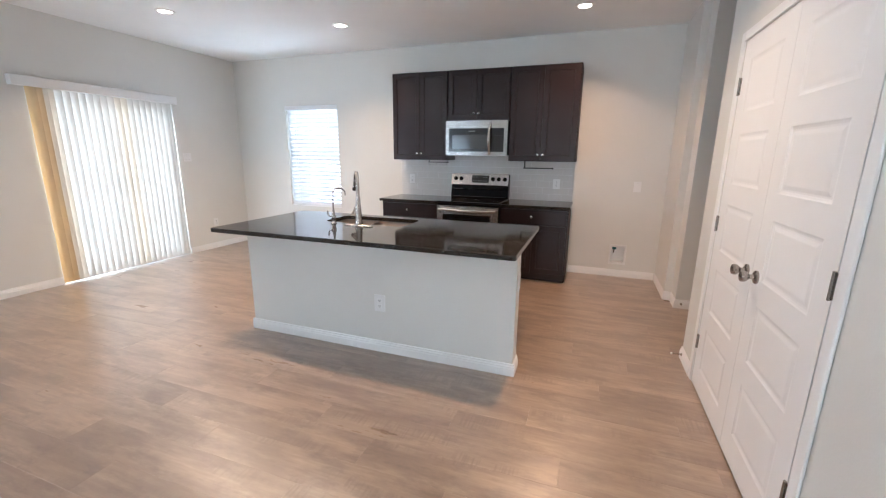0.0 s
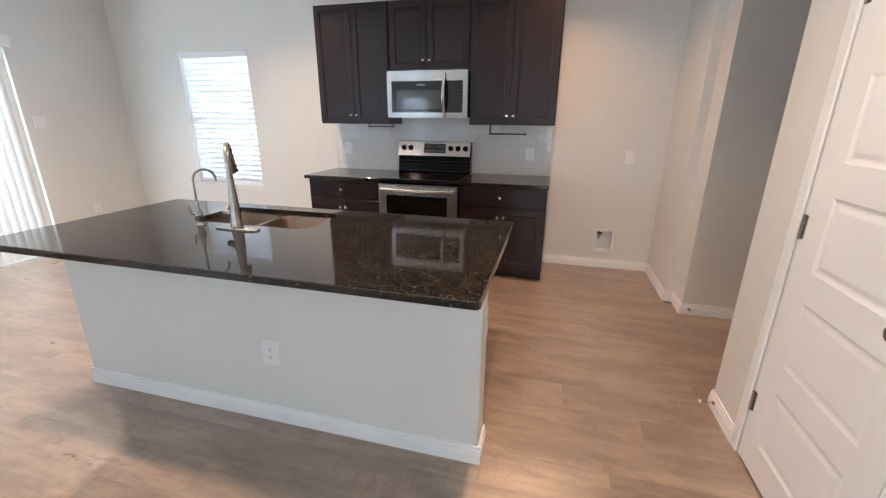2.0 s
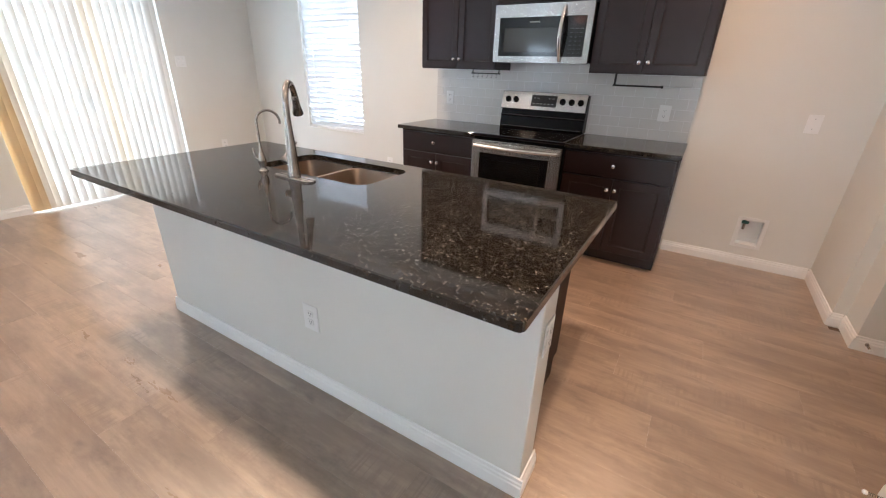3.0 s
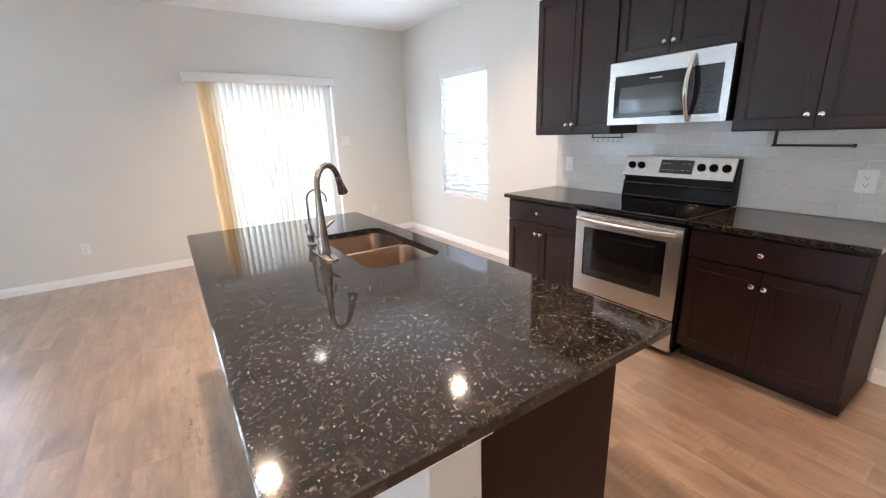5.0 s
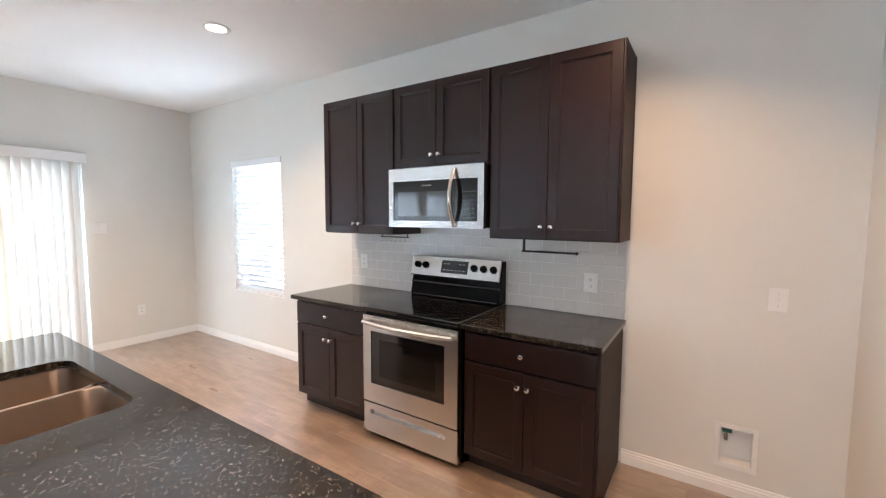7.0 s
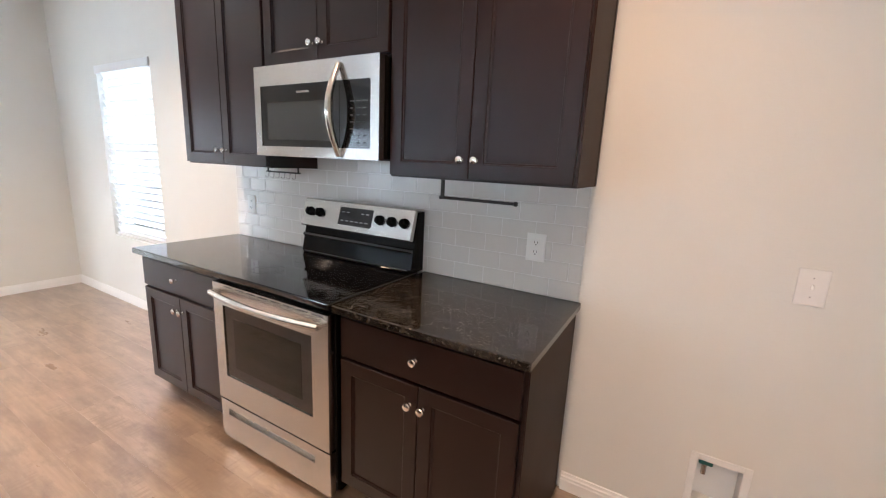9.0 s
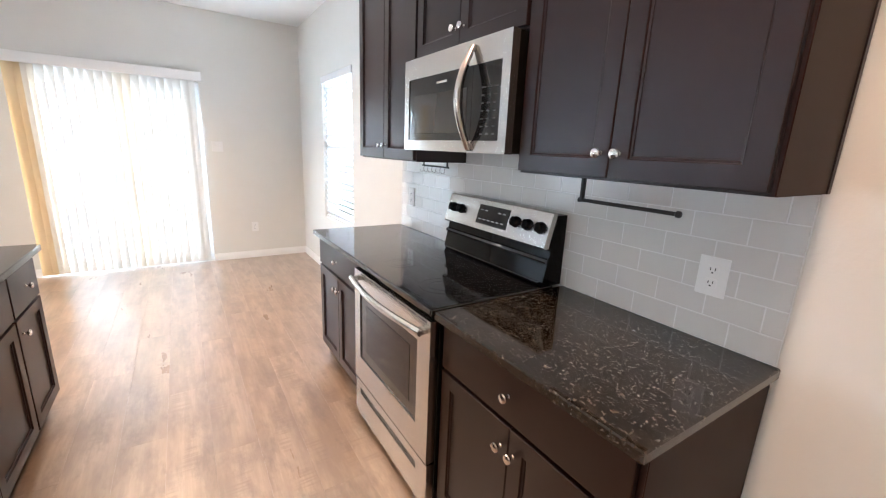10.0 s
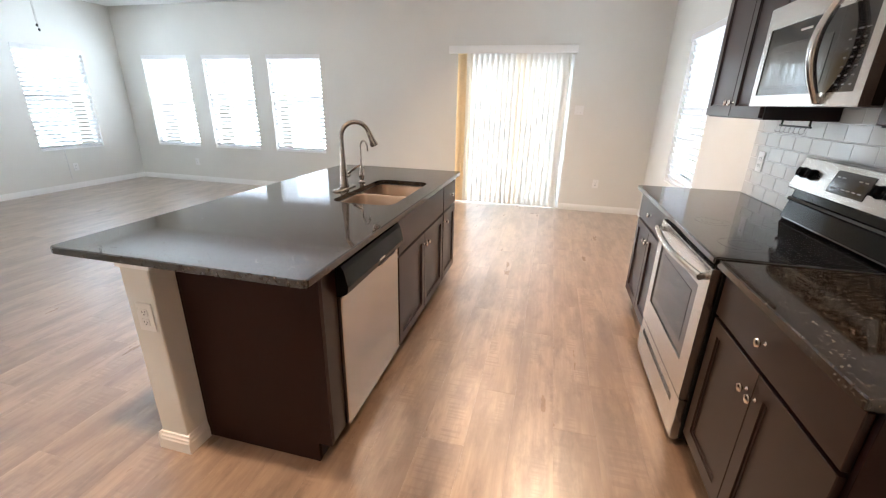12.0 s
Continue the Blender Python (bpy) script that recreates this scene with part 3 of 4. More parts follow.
# ---- cabinets ----
def knob(parent, x, y, z, south=True):
    prof = [(0.0075, 0), (0.0075, 0.003), (0.0050, 0.006), (0.0046, 0.014), (0.0085, 0.018), (0.0140, 0.021), (0.0155, 0.025), (0.0135, 0.029), (0.006, 0.0315), (0.002, 0.032)]
    part("knob", lathe(prof, (x, y, z), "-y" if south else "y", 18), CHROME, parent, "polished nickel knob", True)


def shaker(name, parent, x0, x1, yf, z0, z1, south=True, frame_w=0.057, flat=False):
    """A door or drawer front; yf is its face, 20 mm thick behind it."""
    s = 1 if south else -1
    g = 0.0016
    x0, x1 = x0 + g, x1 - g
    a, b = sorted((yf, yf + s * 0.019))
    if flat:
        return part(name, box(x0, x1, a, b, z0, z1, 0.0022), ESPRESSO, parent)
    f = frame_w
    bm = bmesh.new()
    rings = []
    for inset, depth in ((0.0, 0.019), (0.0, 0.002), (0.002, 0.0), (f - 0.0015, 0.0), (f, 0.0015), (f + 0.001, 0.006), (f + 0.007, 0.0075), (f + 0.008, 0.0105)):
        y = yf + s * depth
        rings.append([bm.verts.new(q) for q in ((x0 + inset, y, z0 + inset), (x1 - inset, y, z0 + inset), (x1 - inset, y, z1 - inset), (x0 + inset, y, z1 - inset))])
    for p, q in zip(rings, rings[1:]):
        for k in range(4):
            bm.faces.new((p[k], p[(k + 1) % 4], q[(k + 1) % 4], q[k]))
    bm.faces.new(rings[0])
    bm.faces.new(rings[-1])
    return part(name, bm, ESPRESSO, parent)


def base_body(x0, x1, yf, yb, south=True):
    """Carcass with a recessed toe kick."""
    s = 1 if south else -1
    toe = yf + s * 0.07
    bm = bmesh.new()
    pts = [(yf, 0.10), (yf, 0.8805), (yb, 0.8805), (yb, 0.002), (toe, 0.002), (toe, 0.10)]
    ends = [[bm.verts.new((x, y, z)) for y, z in pts] for x in (x0, x1)]
    for k in range(6):
        j = (k + 1) % 6
        bm.faces.new((ends[0][k], ends[0][j], ends[1][j], ends[1][k]))
    bm.faces.new(ends[0])
    bm.faces.new(ends[1][::-1])
    return bm


BY = 4.668   # face of the base doors
for x0, x1, split in ((-2.545, -1.772, -2.158), (-0.978, -0.200, -0.590)):
    c = thing("base_cabinet", ((x0 + x1) / 2, 4.98, 0.0), "dark espresso wood base cabinet with one drawer and two doors", "cabinet", "range wall base cabinets")
    part("body", base_body(x0, x1, BY + 0.021, YN - 0.004), ESPRESSO, c)
    if x1 > -0.3:
        part("side_panel", prism(bmesh.new(), x1 + 0.0004, x1 + 0.003, [(BY + 0.091, 0.002), (BY + 0.091, 0.10), (BY + 0.021, 0.10), (BY + 0.021, 0.8805), (YN - 0.018, 0.8805), (YN - 0.018, 0.002)]), LAMINATE, c, "dark brown laminate side")
    dr = shaker("drawer_front", c, x0 + 0.012, x1 - 0.012, BY, 0.698, 0.862, flat=True)
    knob(dr, split - 0.015, BY, 0.783)
    for a, b, kx in ((x0 + 0.012, split, split - 0.032), (split, x1 - 0.012, split + 0.025)):
        dd = shaker("door", c, a, b, BY, 0.112, 0.684)
        knob(dd, kx, BY, 0.606)


def slab(outline, z0, z1, hole=None, edge=0.004):
    """A stone top with eased edges and, if given, a cut-out."""
    bm = bmesh.new()
    loops = [(outline, True)] + ([(hole, False)] if hole else [])

    def ring(pts, z, grow):
        cx, cy = sum(p[0] for p in pts) / len(pts), sum(p[1] for p in pts) / len(pts)
        out = []
        n = len(pts)
        for k in range(n):
            p, q, r = Vector(pts[k - 1]), Vector(pts[k]), Vector(pts[(k + 1) % n])
            t = ((q - p).normalized() + (r - q).normalized())
            t = t.normalized() if t.length > 1e-6 else Vector((1, 0))
            out.append(bm.verts.new((q.x + t.y * grow, q.y - t.x * grow, z)))
        return out

    tops, bottoms = [], []
    for pts, outer in loops:
        g = edge if outer else -edge
        a, b, c, d = ring(pts, z1, -g), ring(pts, z1 - edge, 0), ring(pts, z0 + edge, 0), ring(pts, z0, -g)
        for p, q in ((a, b), (b, c), (c, d)):
            for k in range(len(pts)):
                j = (k + 1) % len(pts)
                bm.faces.new((p[k], p[j], q[j], q[k]))
        tops.append(a)
        bottoms.append(d)
    for rings in (tops, bottoms):
        edges = []
        for r in rings:
            edges += [bm.edges.get((r[k], r[(k + 1) % len(r)])) for k in range(len(r))]
        bmesh.ops.triangle_fill(bm, edges=edges, use_beauty=True)
    return bm


TOP = 0.914
for x0, x1 in ((-2.568, -1.769), (-0.983, -0.184)):
    single("countertop", slab(rounded(x0, x1, 4.635, YN - 0.003, 0.006, 2), 0.882, TOP), GRANITE, "polished dark brown speckled granite counter slab", "countertop", at=(x0, 4.635, 0.882))

# upper cabinets
UY, UB = 4.952, 4.973
for x0, x1, z0, split, kz in ((-2.515, -1.752, 1.405, -2.128, 1.485), (-1.749, -0.967, 1.888, -1.374, 1.967), (-0.964, -0.187, 1.405, -0.584, 1.483)):
    c = thing("wall_cabinet", ((x0 + x1) / 2, 5.13, z0), "dark espresso wood wall cabinet with two shaker doors", "cabinet", "wall cabinets")
    part("body", box(x0, x1, UB, YN - 0.003, z0, 2.478, 0.0015), ESPRESSO, c)
    for a, b, kx in ((x0 + 0.006, split, split - 0.030), (split, x1 - 0.006, split + 0.030)):
        dd = shaker("door", c, a, b, UY, z0 + 0.008, 2.470)
        knob(dd, kx, UY, kz)
    if x1 > -0.3:
        part("side_panel", box(x1 + 0.0004, x1 + 0.003, UB, YN - 0.026, z0, 2.478), LAMINATE, c, "dark brown laminate side")
        part("scribe_strip", box(x1, x1 + 0.006, YN - 0.024, YN - 0.003, z0, 2.478, 0.001), ESPRESSO, c)

# ---- range ----
RX0, RX1 = -1.763, -0.987
r = thing("range", ((RX0 + RX1) / 2, 4.95, 0), "stainless steel electric range with black glass cooktop", "stove")
part("body", box(RX0, RX1, 4.665, 5.28, 0.05, 0.893, 0.003), BLACK, r)
part("base", box(RX0 + 0.03, RX1 - 0.03, 4.72, 5.26, 0.0, 0.05), BLACK, r)
top = part("cooktop", box(RX0 - 0.002, RX1 + 0.002, 4.622, 5.24, 0.894, 0.921, 0.006, segs=2), BLACKGLASS, r, "black glass cooktop")
for bx, by, br in ((-1.57, 4.80, 0.075), (-1.19, 4.80, 0.095), (-1.57, 5.08, 0.095), (-1.19, 5.08, 0.075)):
    ring = bmesh.new()
    for rad in (br, br * 0.6):
        inner = [ring.verts.new((bx + rad * math.cos(a * math.pi / 20), by + rad * math.sin(a * math.pi / 20), 0.9214)) for a in range(40)]
        outer = [ring.verts.new((bx + (rad + 0.002) * math.cos(a * math.pi / 20), by + (rad + 0.002) * math.sin(a * math.pi / 20), 0.9214)) for a in range(40)]
        for k in range(40):
            ring.faces.new((inner[k], inner[(k + 1) % 40], outer[(k + 1) % 40], outer[k]))
    part("burner_ring", ring, RINGGREY, top)
# oven door
dz0, dz1 = 0.262, 0.868
wx0, wx1, wz0, wz1 = -1.688, -1.085, 0.395, 0.762
bm = sheet("y", 4.628, 4.664, RX0 + 0.004, RX1 - 0.004, dz0, dz1, [(wx0, wx1, wz0, wz1)])
od = part("oven_door", bm, STEEL, r, "brushed stainless oven door")
part("oven_window", box(wx0, wx1, 4.634, 4.660, wz0, wz1), BLACKGLASS, od, "black glass oven window")
part("inner_window", box(wx0 + 0.07, wx1 - 0.07, 4.6325, 4.636, wz0 + 0.055, wz1 - 0.055, 0.001), OVENGLASS, od)
for k in range(8):
    x = RX0 + 0.10 + k * 0.083
    part("vent_slot", box(x, x + 0.062, 4.6268, 4.629, 0.856, 0.862), SLOT, od)
hp = []
for k in range(17):
    f = k / 16
    hp.append((RX0 + 0.03 + f * (RX1 - RX0 - 0.06), 4.602 - 0.030 * math.sin(math.pi * f), 0.824 - 0.004 * math.sin(math.pi * f)))
bm = tube(hp, [0.015] * 17, 12)
for x in (RX0 + 0.045, RX1 - 0.045):
    box(x - 0.016, x + 0.016, 4.592, 4.629, 0.812, 0.836, 0.004, bm)
part("handle", bm, STEEL, od, "bowed stainless bar handle", True)
# warming drawer with a finger groove
gx0, gx1, gz0, gz1 = -1.70, -1.082, 0.172, 0.208
bm = sheet("y", 4.632, 4.664, RX0 + 0.004, RX1 - 0.004, 0.042, 0.250, [(gx0, gx1, gz0, gz1)])
wd = part("drawer", bm, STEEL, r, "stainless storage drawer")
part("grip_recess", box(gx0, gx1, 4.652, 4.662, gz0, gz1), STEEL, wd)
# back guard, leaning back


part("backguard", prism(bmesh.new(), RX0, RX1, [(5.185, 0.921), (5.175, 0.94), (5.205, 1.075), (5.200, 1.088), (5.235, 1.226), (5.285, 1.226), (5.285, 0.921)]), BLACK, r, "black enamel backguard")
part("backguard_ledge", prism(bmesh.new(), RX0 + 0.002, RX1 - 0.002, [(5.183, 1.022), (5.180, 1.030), (5.186, 1.040), (5.204, 1.044), (5.204, 1.018)]), BLACKGLASS, r, "glossy black ridge")
part("vent_strip", prism(bmesh.new(), RX0 + 0.02, RX1 - 0.02, [(5.1725, 0.928), (5.170, 0.934), (5.172, 0.940), (5.186, 0.942), (5.186, 0.926)]), BLACKGLASS, r)
panel = part("control_panel", prism(bmesh.new(), RX0 + 0.004, RX1 - 0.004, [(5.166, 1.092), (5.172, 1.084), (5.198, 1.086), (5.232, 1.228), (5.222, 1.238), (5.208, 1.234)]), STEEL, r, "slanted stainless control panel")


def on_panel(z, lift=0.0):
    return 5.166 + (z - 1.092) * (5.208 - 5.166) / (1.234 - 1.092) - lift


part("display", prism(bmesh.new(), -1.478, -1.248, [(on_panel(1.120, 0.0025), 1.120), (on_panel(1.212, 0.0025), 1.212), (on_panel(1.212, -0.004), 1.213), (on_panel(1.120, -0.004), 1.119)]), BLACKGLASS, panel, "dark control display")
for i in range(6):
    for j in range(2):
        x, z = -1.46 + i * 0.034, 1.140 + j * 0.045
        if 1 < i < 4 and j:
            continue
        part("display_mark", prism(bmesh.new(), x, x + 0.02, [(on_panel(z, 0.0035), z), (on_panel(z + 0.005, 0.0035), z + 0.005), (on_panel(z + 0.005, 0.0015), z + 0.005), (on_panel(z, 0.0015), z)]), GREYBAR, panel)
for x in (-1.70, -1.625, -1.195, -1.118, -1.040):
    z = 1.168
    kb = lathe([(0.027, 0), (0.026, 0.006), (0.021, 0.010), (0.019, 0.026), (0.015, 0.029)], (0, 0, 0), "-y", 20)
    box(-0.004, 0.004, -0.033, -0.008, -0.021, 0.021, 0.002, kb)
    bmesh.ops.rotate(kb, verts=kb.verts, matrix=Matrix.Rotation(radians(-15), 3, "X"))
    bmesh.ops.translate(kb, verts=kb.verts, vec=(x, on_panel(z), z))
    part("knob", kb, BLACK, panel, "black control knob", True)

# ---- over-the-range microwave ----
MX0, MX1, MZ0, MZ1 = -1.752, -0.972, 1.467, 1.880
m = thing("microwave", ((MX0 + MX1) / 2, 5.1, MZ0), "stainless over-the-range microwave with black glass door", "microwave")
part("body", box(MX0 + 0.003, MX1 - 0.003, 4.932, 5.285, MZ0 + 0.004, MZ1, 0.003), BLACK, m)
px0, px1, pz0, pz1 = -1.708, -1.016, 1.513, 1.790
bm = sheet("y", 4.897, 4.931, MX0, MX1, MZ0, MZ1, [(px0, px1, pz0, pz1)])
front = part("front_frame", bm, STEEL, m, "brushed stainless front")
part("door_glass", box(px0, -1.192, 4.9005, 4.928, pz0, pz1), BLACKGLASS, m, "black glass door")
part("mesh_window", box(px0 + 0.045, -1.225, 4.8985, 4.902, pz0 + 0.03, pz1 - 0.075, 0.001), SCREEN, m, "grey see-through window")
cp = part("control_panel", box(-1.189, px1, 4.8995, 4.928, pz0, pz1), BLACKGLASS, m, "black key panel")
for j in range(7):
    for i in range(3):
        x, z = -1.128 + i * 0.036, 1.535 + j * 0.028
        part("key_mark", box(x, x + (0.016 if j != 6 else 0.024), 4.8988, 4.9, z, z + 0.0045), KEYGREY, cp)
part("name_bar", box(-1.455, -1.375, 4.8975, 4.901, 1.752, 1.760), GREYBAR, m)
hp, hr = [], []
for k in range(21):
    f = k / 20
    hp.append((-1.186, 4.890 - 0.058 * math.sin(math.pi * f), 1.480 + f * 0.375))
    hr.append(0.018 - 0.006 * abs(2 * f - 1))
bm = tube(hp, hr, 12)
for z in (1.486, 1.849):
    box(-1.197, -1.175, 4.884, 4.899, z - 0.012, z + 0.012, 0.004, bm)
part("handle", bm, STEEL_V, m, "bowed stainless handle", True)
for x in (MX0 + 0.06, MX0 + 0.42):
    part("grease_filter", box(x, x + 0.30, 4.99, 5.18, MZ0 + 0.001, MZ0 + 0.0038), SLOT, m)


# ---- outlets, switches, rails ----
def plate(name, label, category, axis, u, z, kind, w=0.078, h=0.122):
    """A wall plate; axis as for place(), or a fixed face given as (letter, face)."""
    letter, face, s = axis
    ob = thing(name, (u, face, z) if letter == "y" else (face, u, z), label, category)

    def pb(u0, u1, d0, d1, z0, z1, bev=0.0, bm=None):
        a, b = sorted((face + s * d0, face + s * d1))
        return box(u0, u1, a, b, z0, z1, bev, bm) if letter == "y" else box(a, b, u0, u1, z0, z1, bev, bm)

    part("plate", pb(u - w / 2, u + w / 2, 0.0005, 0.006, z - h / 2, z + h / 2, 0.002), PLATE, ob)
    if kind == "outlet":
        for dz in (-0.021, 0.021):
            sock = part("socket", pb(u - 0.017, u + 0.017, 0.006, 0.0085, z + dz - 0.0145, z + dz + 0.0145, 0.002), PLATE, ob)
            bm = pb(u - 0.008, u - 0.0055, 0.0085, 0.009, z + dz - 0.002, z + dz + 0.007)
            pb(u + 0.0055, u + 0.008, 0.0085, 0.009, z + dz - 0.002, z + dz + 0.007, 0, bm)
            pb(u - 0.0025, u + 0.0025, 0.0085, 0.009, z + dz - 0.0105, z + dz - 0.006, 0, bm)
            part("slots", bm, SLOT, sock)
    else:
        n = 1 if w < 0.1 else 2
        for k in range(n):
            c = u + (k - (n - 1) / 2) * 0.046
            part("toggle", pb(c - 0.005, c + 0.005, 0.006, 0.014, z - 0.008, z + 0.012, 0.002), PLATE, ob)
            bm = pb(c - 0.002, c + 0.002, 0.006, 0.0072, z + 0.030, z + 0.034)
            pb(c - 0.002, c + 0.002, 0.006, 0.0072, z - 0.034, z - 0.030, 0, bm)
            part("screws", bm, GREYBAR, ob)
    return ob


NTILE = YN - 0.011
plate("outlet", "white outlet plate on the tiled backsplash", "outlet", ("y", NTILE, -1), -0.400, 1.126, "outlet", 0.086, 0.124)
plate("outlet", "white outlet plate on the tiled backsplash", "outlet", ("y", NTILE, -1), -2.385, 1.140, "outlet", 0.080, 0.124)
plate("switch", "white plate on the nook wall", "switch", ("y", YN, -1), 0.532, 1.122, "switch", 0.082, 0.124)
plate("outlet", "white outlet on the grey island wall", "outlet", ("y", 2.467, -1), -1.392, 0.390, "outlet", 0.090, 0.130)
plate("outlet", "white outlet low on the patio door wall", "outlet", ("x", XW, 1), 4.665, 0.405, "outlet")
plate("switch", "white double switch beside the patio door", "switch", ("x", XW, 1), 4.315, 1.400, "switch", 0.118, 0.118)
plate("outlet", "white outlet under the living room windows", "outlet", ("x", XW, 1), -2.225, 0.350, "outlet")
plate("outlet", "white outlet low on the living room wall", "outlet", ("y", YS, 1), -4.335, 0.340, "outlet")
plate("outlet", "white outlet low on the wall below the window", "outlet", ("y", YN, -1), -3.20, 0.36, "outlet")
plate("outlet", "white outlet on the island's end wall", "outlet", ("x", -0.385, 1), 2.543, 0.655, "outlet", 0.076, 0.120)
plate("outlet", "white outlet low on the wall", "outlet", ("x", XW, 1), 1.28, 0.38, "outlet")

# towel bar under the wall cabinet and the small hook rail
tb = thing("towel_bar", (-0.62, 5.12, 1.30), "black iron towel bar under the wall cabinet", "towel bar")
part("bracket", box(-0.790, -0.776, 5.10, 5.114, 1.318, 1.405, 0.002), IRON, tb)
part("bar", lathe([(0.004, 0), (0.0085, 0.002), (0.0085, 0.006), (0.0065, 0.009), (0.0065, 0.345), (0.010, 0.348), (0.010, 0.358), (0.006, 0.361)], (-0.797, 5.107, 1.322), "x", 14), IRON, tb, "", True)
hk = thing("hook_rail", (-1.96, 5.22, 1.33), "small black rail with hanging wire hooks", "hook rail")
part("rail", lathe([(0.005, 0), (0.005, 0.30)], (-2.115, 5.215, 1.374), "x", 10), IRON, hk)
for x in (-2.10, -1.83):
    part("bracket", box(x - 0.004, x + 0.004, 5.211, 5.219, 1.374, 1.406, 0.001), IRON, hk)
for k in range(6):
    x = -2.085 + k * 0.048
    pts = [(x, 5.212, 1.374), (x, 5.206, 1.357)] + arc((x, 5.195, 1.350), 0.012, 20, -170, 8, (0, 1, 0), (0, 0, 1))
    part("hook", tube(pts, 0.0016, 6), STEEL, hk, "small wire hook")

# water supply box in the nook
wb = thing("supply_box", (0.395, YN, 0.28), "white recessed water supply box with teal valve", "supply box")
bm = bmesh.new()
fx0, fx1, fz0, fz1 = 0.296, 0.494, 0.156, 0.408
box(fx0, 0.322, YN - 0.006, YN - 0.0005, fz0, fz1, 0.002, bm)
box(0.468, fx1, YN - 0.006, YN - 0.0005, fz0, fz1, 0.002, bm)
box(0.322, 0.468, YN - 0.006, YN - 0.0005, fz0, 0.182, 0.002, bm)
box(0.322, 0.468, YN - 0.006, YN - 0.0005, 0.381, fz1, 0.002, bm)
part("frame", bm, PLATE, wb)
bm = bmesh.new()
box(0.320, 0.470, YN + 0.075, YN + 0.080, 0.180, 0.383, 0, bm)
box(0.3185, 0.3225, YN, YN + 0.075, 0.180, 0.383, 0, bm)
box(0.4675, 0.4715, YN, YN + 0.075, 0.180, 0.383, 0, bm)
box(0.3225, 0.4675, YN, YN + 0.075, 0.1785, 0.1825, 0, bm)
box(0.3225, 0.4675, YN, YN + 0.075, 0.3805, 0.3845, 0, bm)
part("recess", bm, PLATE, wb)
bm = lathe([(0.012, 0), (0.012, 0.03), (0.008, 0.034)], (0.352, YN + 0.074, 0.352), "-y", 12)
box(0.330, 0.378, YN + 0.030, YN + 0.042, 0.340, 0.366, 0.004, bm)
part("valve", bm, TEAL, wb, "teal valve handle")
part("pipe_stub", lathe([(0.009, 0), (0.009, 0.06)], (0.352, YN + 0.052, 0.290), "z", 12), NICKEL, wb)


def door_stop(at, dx, dy):
    d = thing("door_stop", at, "spring door stop on the white baseboard", "door stop")
    p = Vector(at)
    w = Vector((dx, dy, 0))
    pts = []
    side = Vector((-dy, dx, 0))
    for k in range(60):
        a = k * 0.9
        pts.append(p + w * (0.008 + 0.055 * k / 59) + 0.005 * (side * math.cos(a) + Vector((0, 0, 1)) * math.sin(a)))
    part("spring", tube(pts, 0.0012, 5), NICKEL, d)
    axis = "x" if dx > 0 else "-x" if dx < 0 else "y" if dy > 0 else "-y"
    part("foot", lathe([(0.010, 0), (0.010, 0.004), (0.006, 0.008)], p, axis, 12), NICKEL, d)
    part("tip", lathe([(0.008, 0), (0.009, 0.008), (0.006, 0.012)], p + w * 0.062, axis, 12), PLATE, d)


door_stop((XE - B, 3.125, 0.05), -1, 0)
door_stop((0.955, YP - B, 0.05), 0, -1)

# ---- island ----
IX0, IX1 = -2.612, -0.385
single("wall_island", box(IX0, IX1, 2.467, 2.600, 0.0, 0.8815, 0.004), WALL, "grey painted half wall of the island", "wall", "structure")
baseboard(IX0 - B, 2.467, IX1 + B, 2.467, 0, -1)
baseboard(IX1, 2.467, IX1, 2.600 + B, 1, 0)
baseboard(IX0, 2.467, IX0, 2.600, -1, 0)
baseboard(-0.484, 2.600, IX1, 2.600, 0, 1)
single("trim_island", box(IX1 - 0.002, IX1 + 0.012, 2.462, 2.622, 0.858, 0.8812, 0.004, segs=2), TRIM, "white painted cap strip under the stone top", "trim", "structure")
SX0, SX1, SY0, SY1 = -2.682, -0.353, 2.186, 3.272
HX0, HX1, HY0, HY1 = -2.100, -1.352, 2.790, 3.172
single("island_top", slab(rounded(SX0, SX1, SY0, SY1, 0.018, 4), 0.882, TOP, rounded(HX0, HX1, HY0, HY1, 0.075, 7)[::-1]), GRANITE, "polished dark granite island top with sink cut-out", "countertop", at=(SX0, SY0, 0.882))
bm = prism(bmesh.new(), -0.506, -0.488, [(2.604, 0.002), (3.165, 0.002), (3.165, 0.10), (3.228, 0.10), (3.228, 0.8805), (2.604, 0.8805)])
single("end_panel", bm, LAMINATE, "dark espresso wood end panel of the island", "cabinet panel", at=(-0.497, 2.9, 0.002))
single("filler_strip", box(-0.612, -0.508, 3.19, 3.228, 0.10, 0.8805, 0.002), ESPRESSO, "dark wood filler strip beside the dishwasher", "cabinet panel", at=(-0.56, 3.2, 0.10))
single("toe_kick", box(-1.236, -0.508, 3.150, 3.163, 0.002, 0.098), ESPRESSO, "dark wood toe kick under the island", "toe kick", at=(-0.9, 3.155, 0.002))
IYF = 3.247
c = thing("sink_cabinet", (-1.73, 2.9, 0), "dark espresso sink base cabinet with two doors", "cabinet", "island cabinets")
bm = bmesh.new()
box(-2.213, -2.195, 2.604, IYF - 0.021, 0.10, 0.8805, 0, bm)
box(-1.264, -1.246, 2.604, IYF - 0.021, 0.10, 0.8805, 0, bm)
box(-2.195, -1.264, 2.604, 2.612, 0.10, 0.8805, 0, bm)
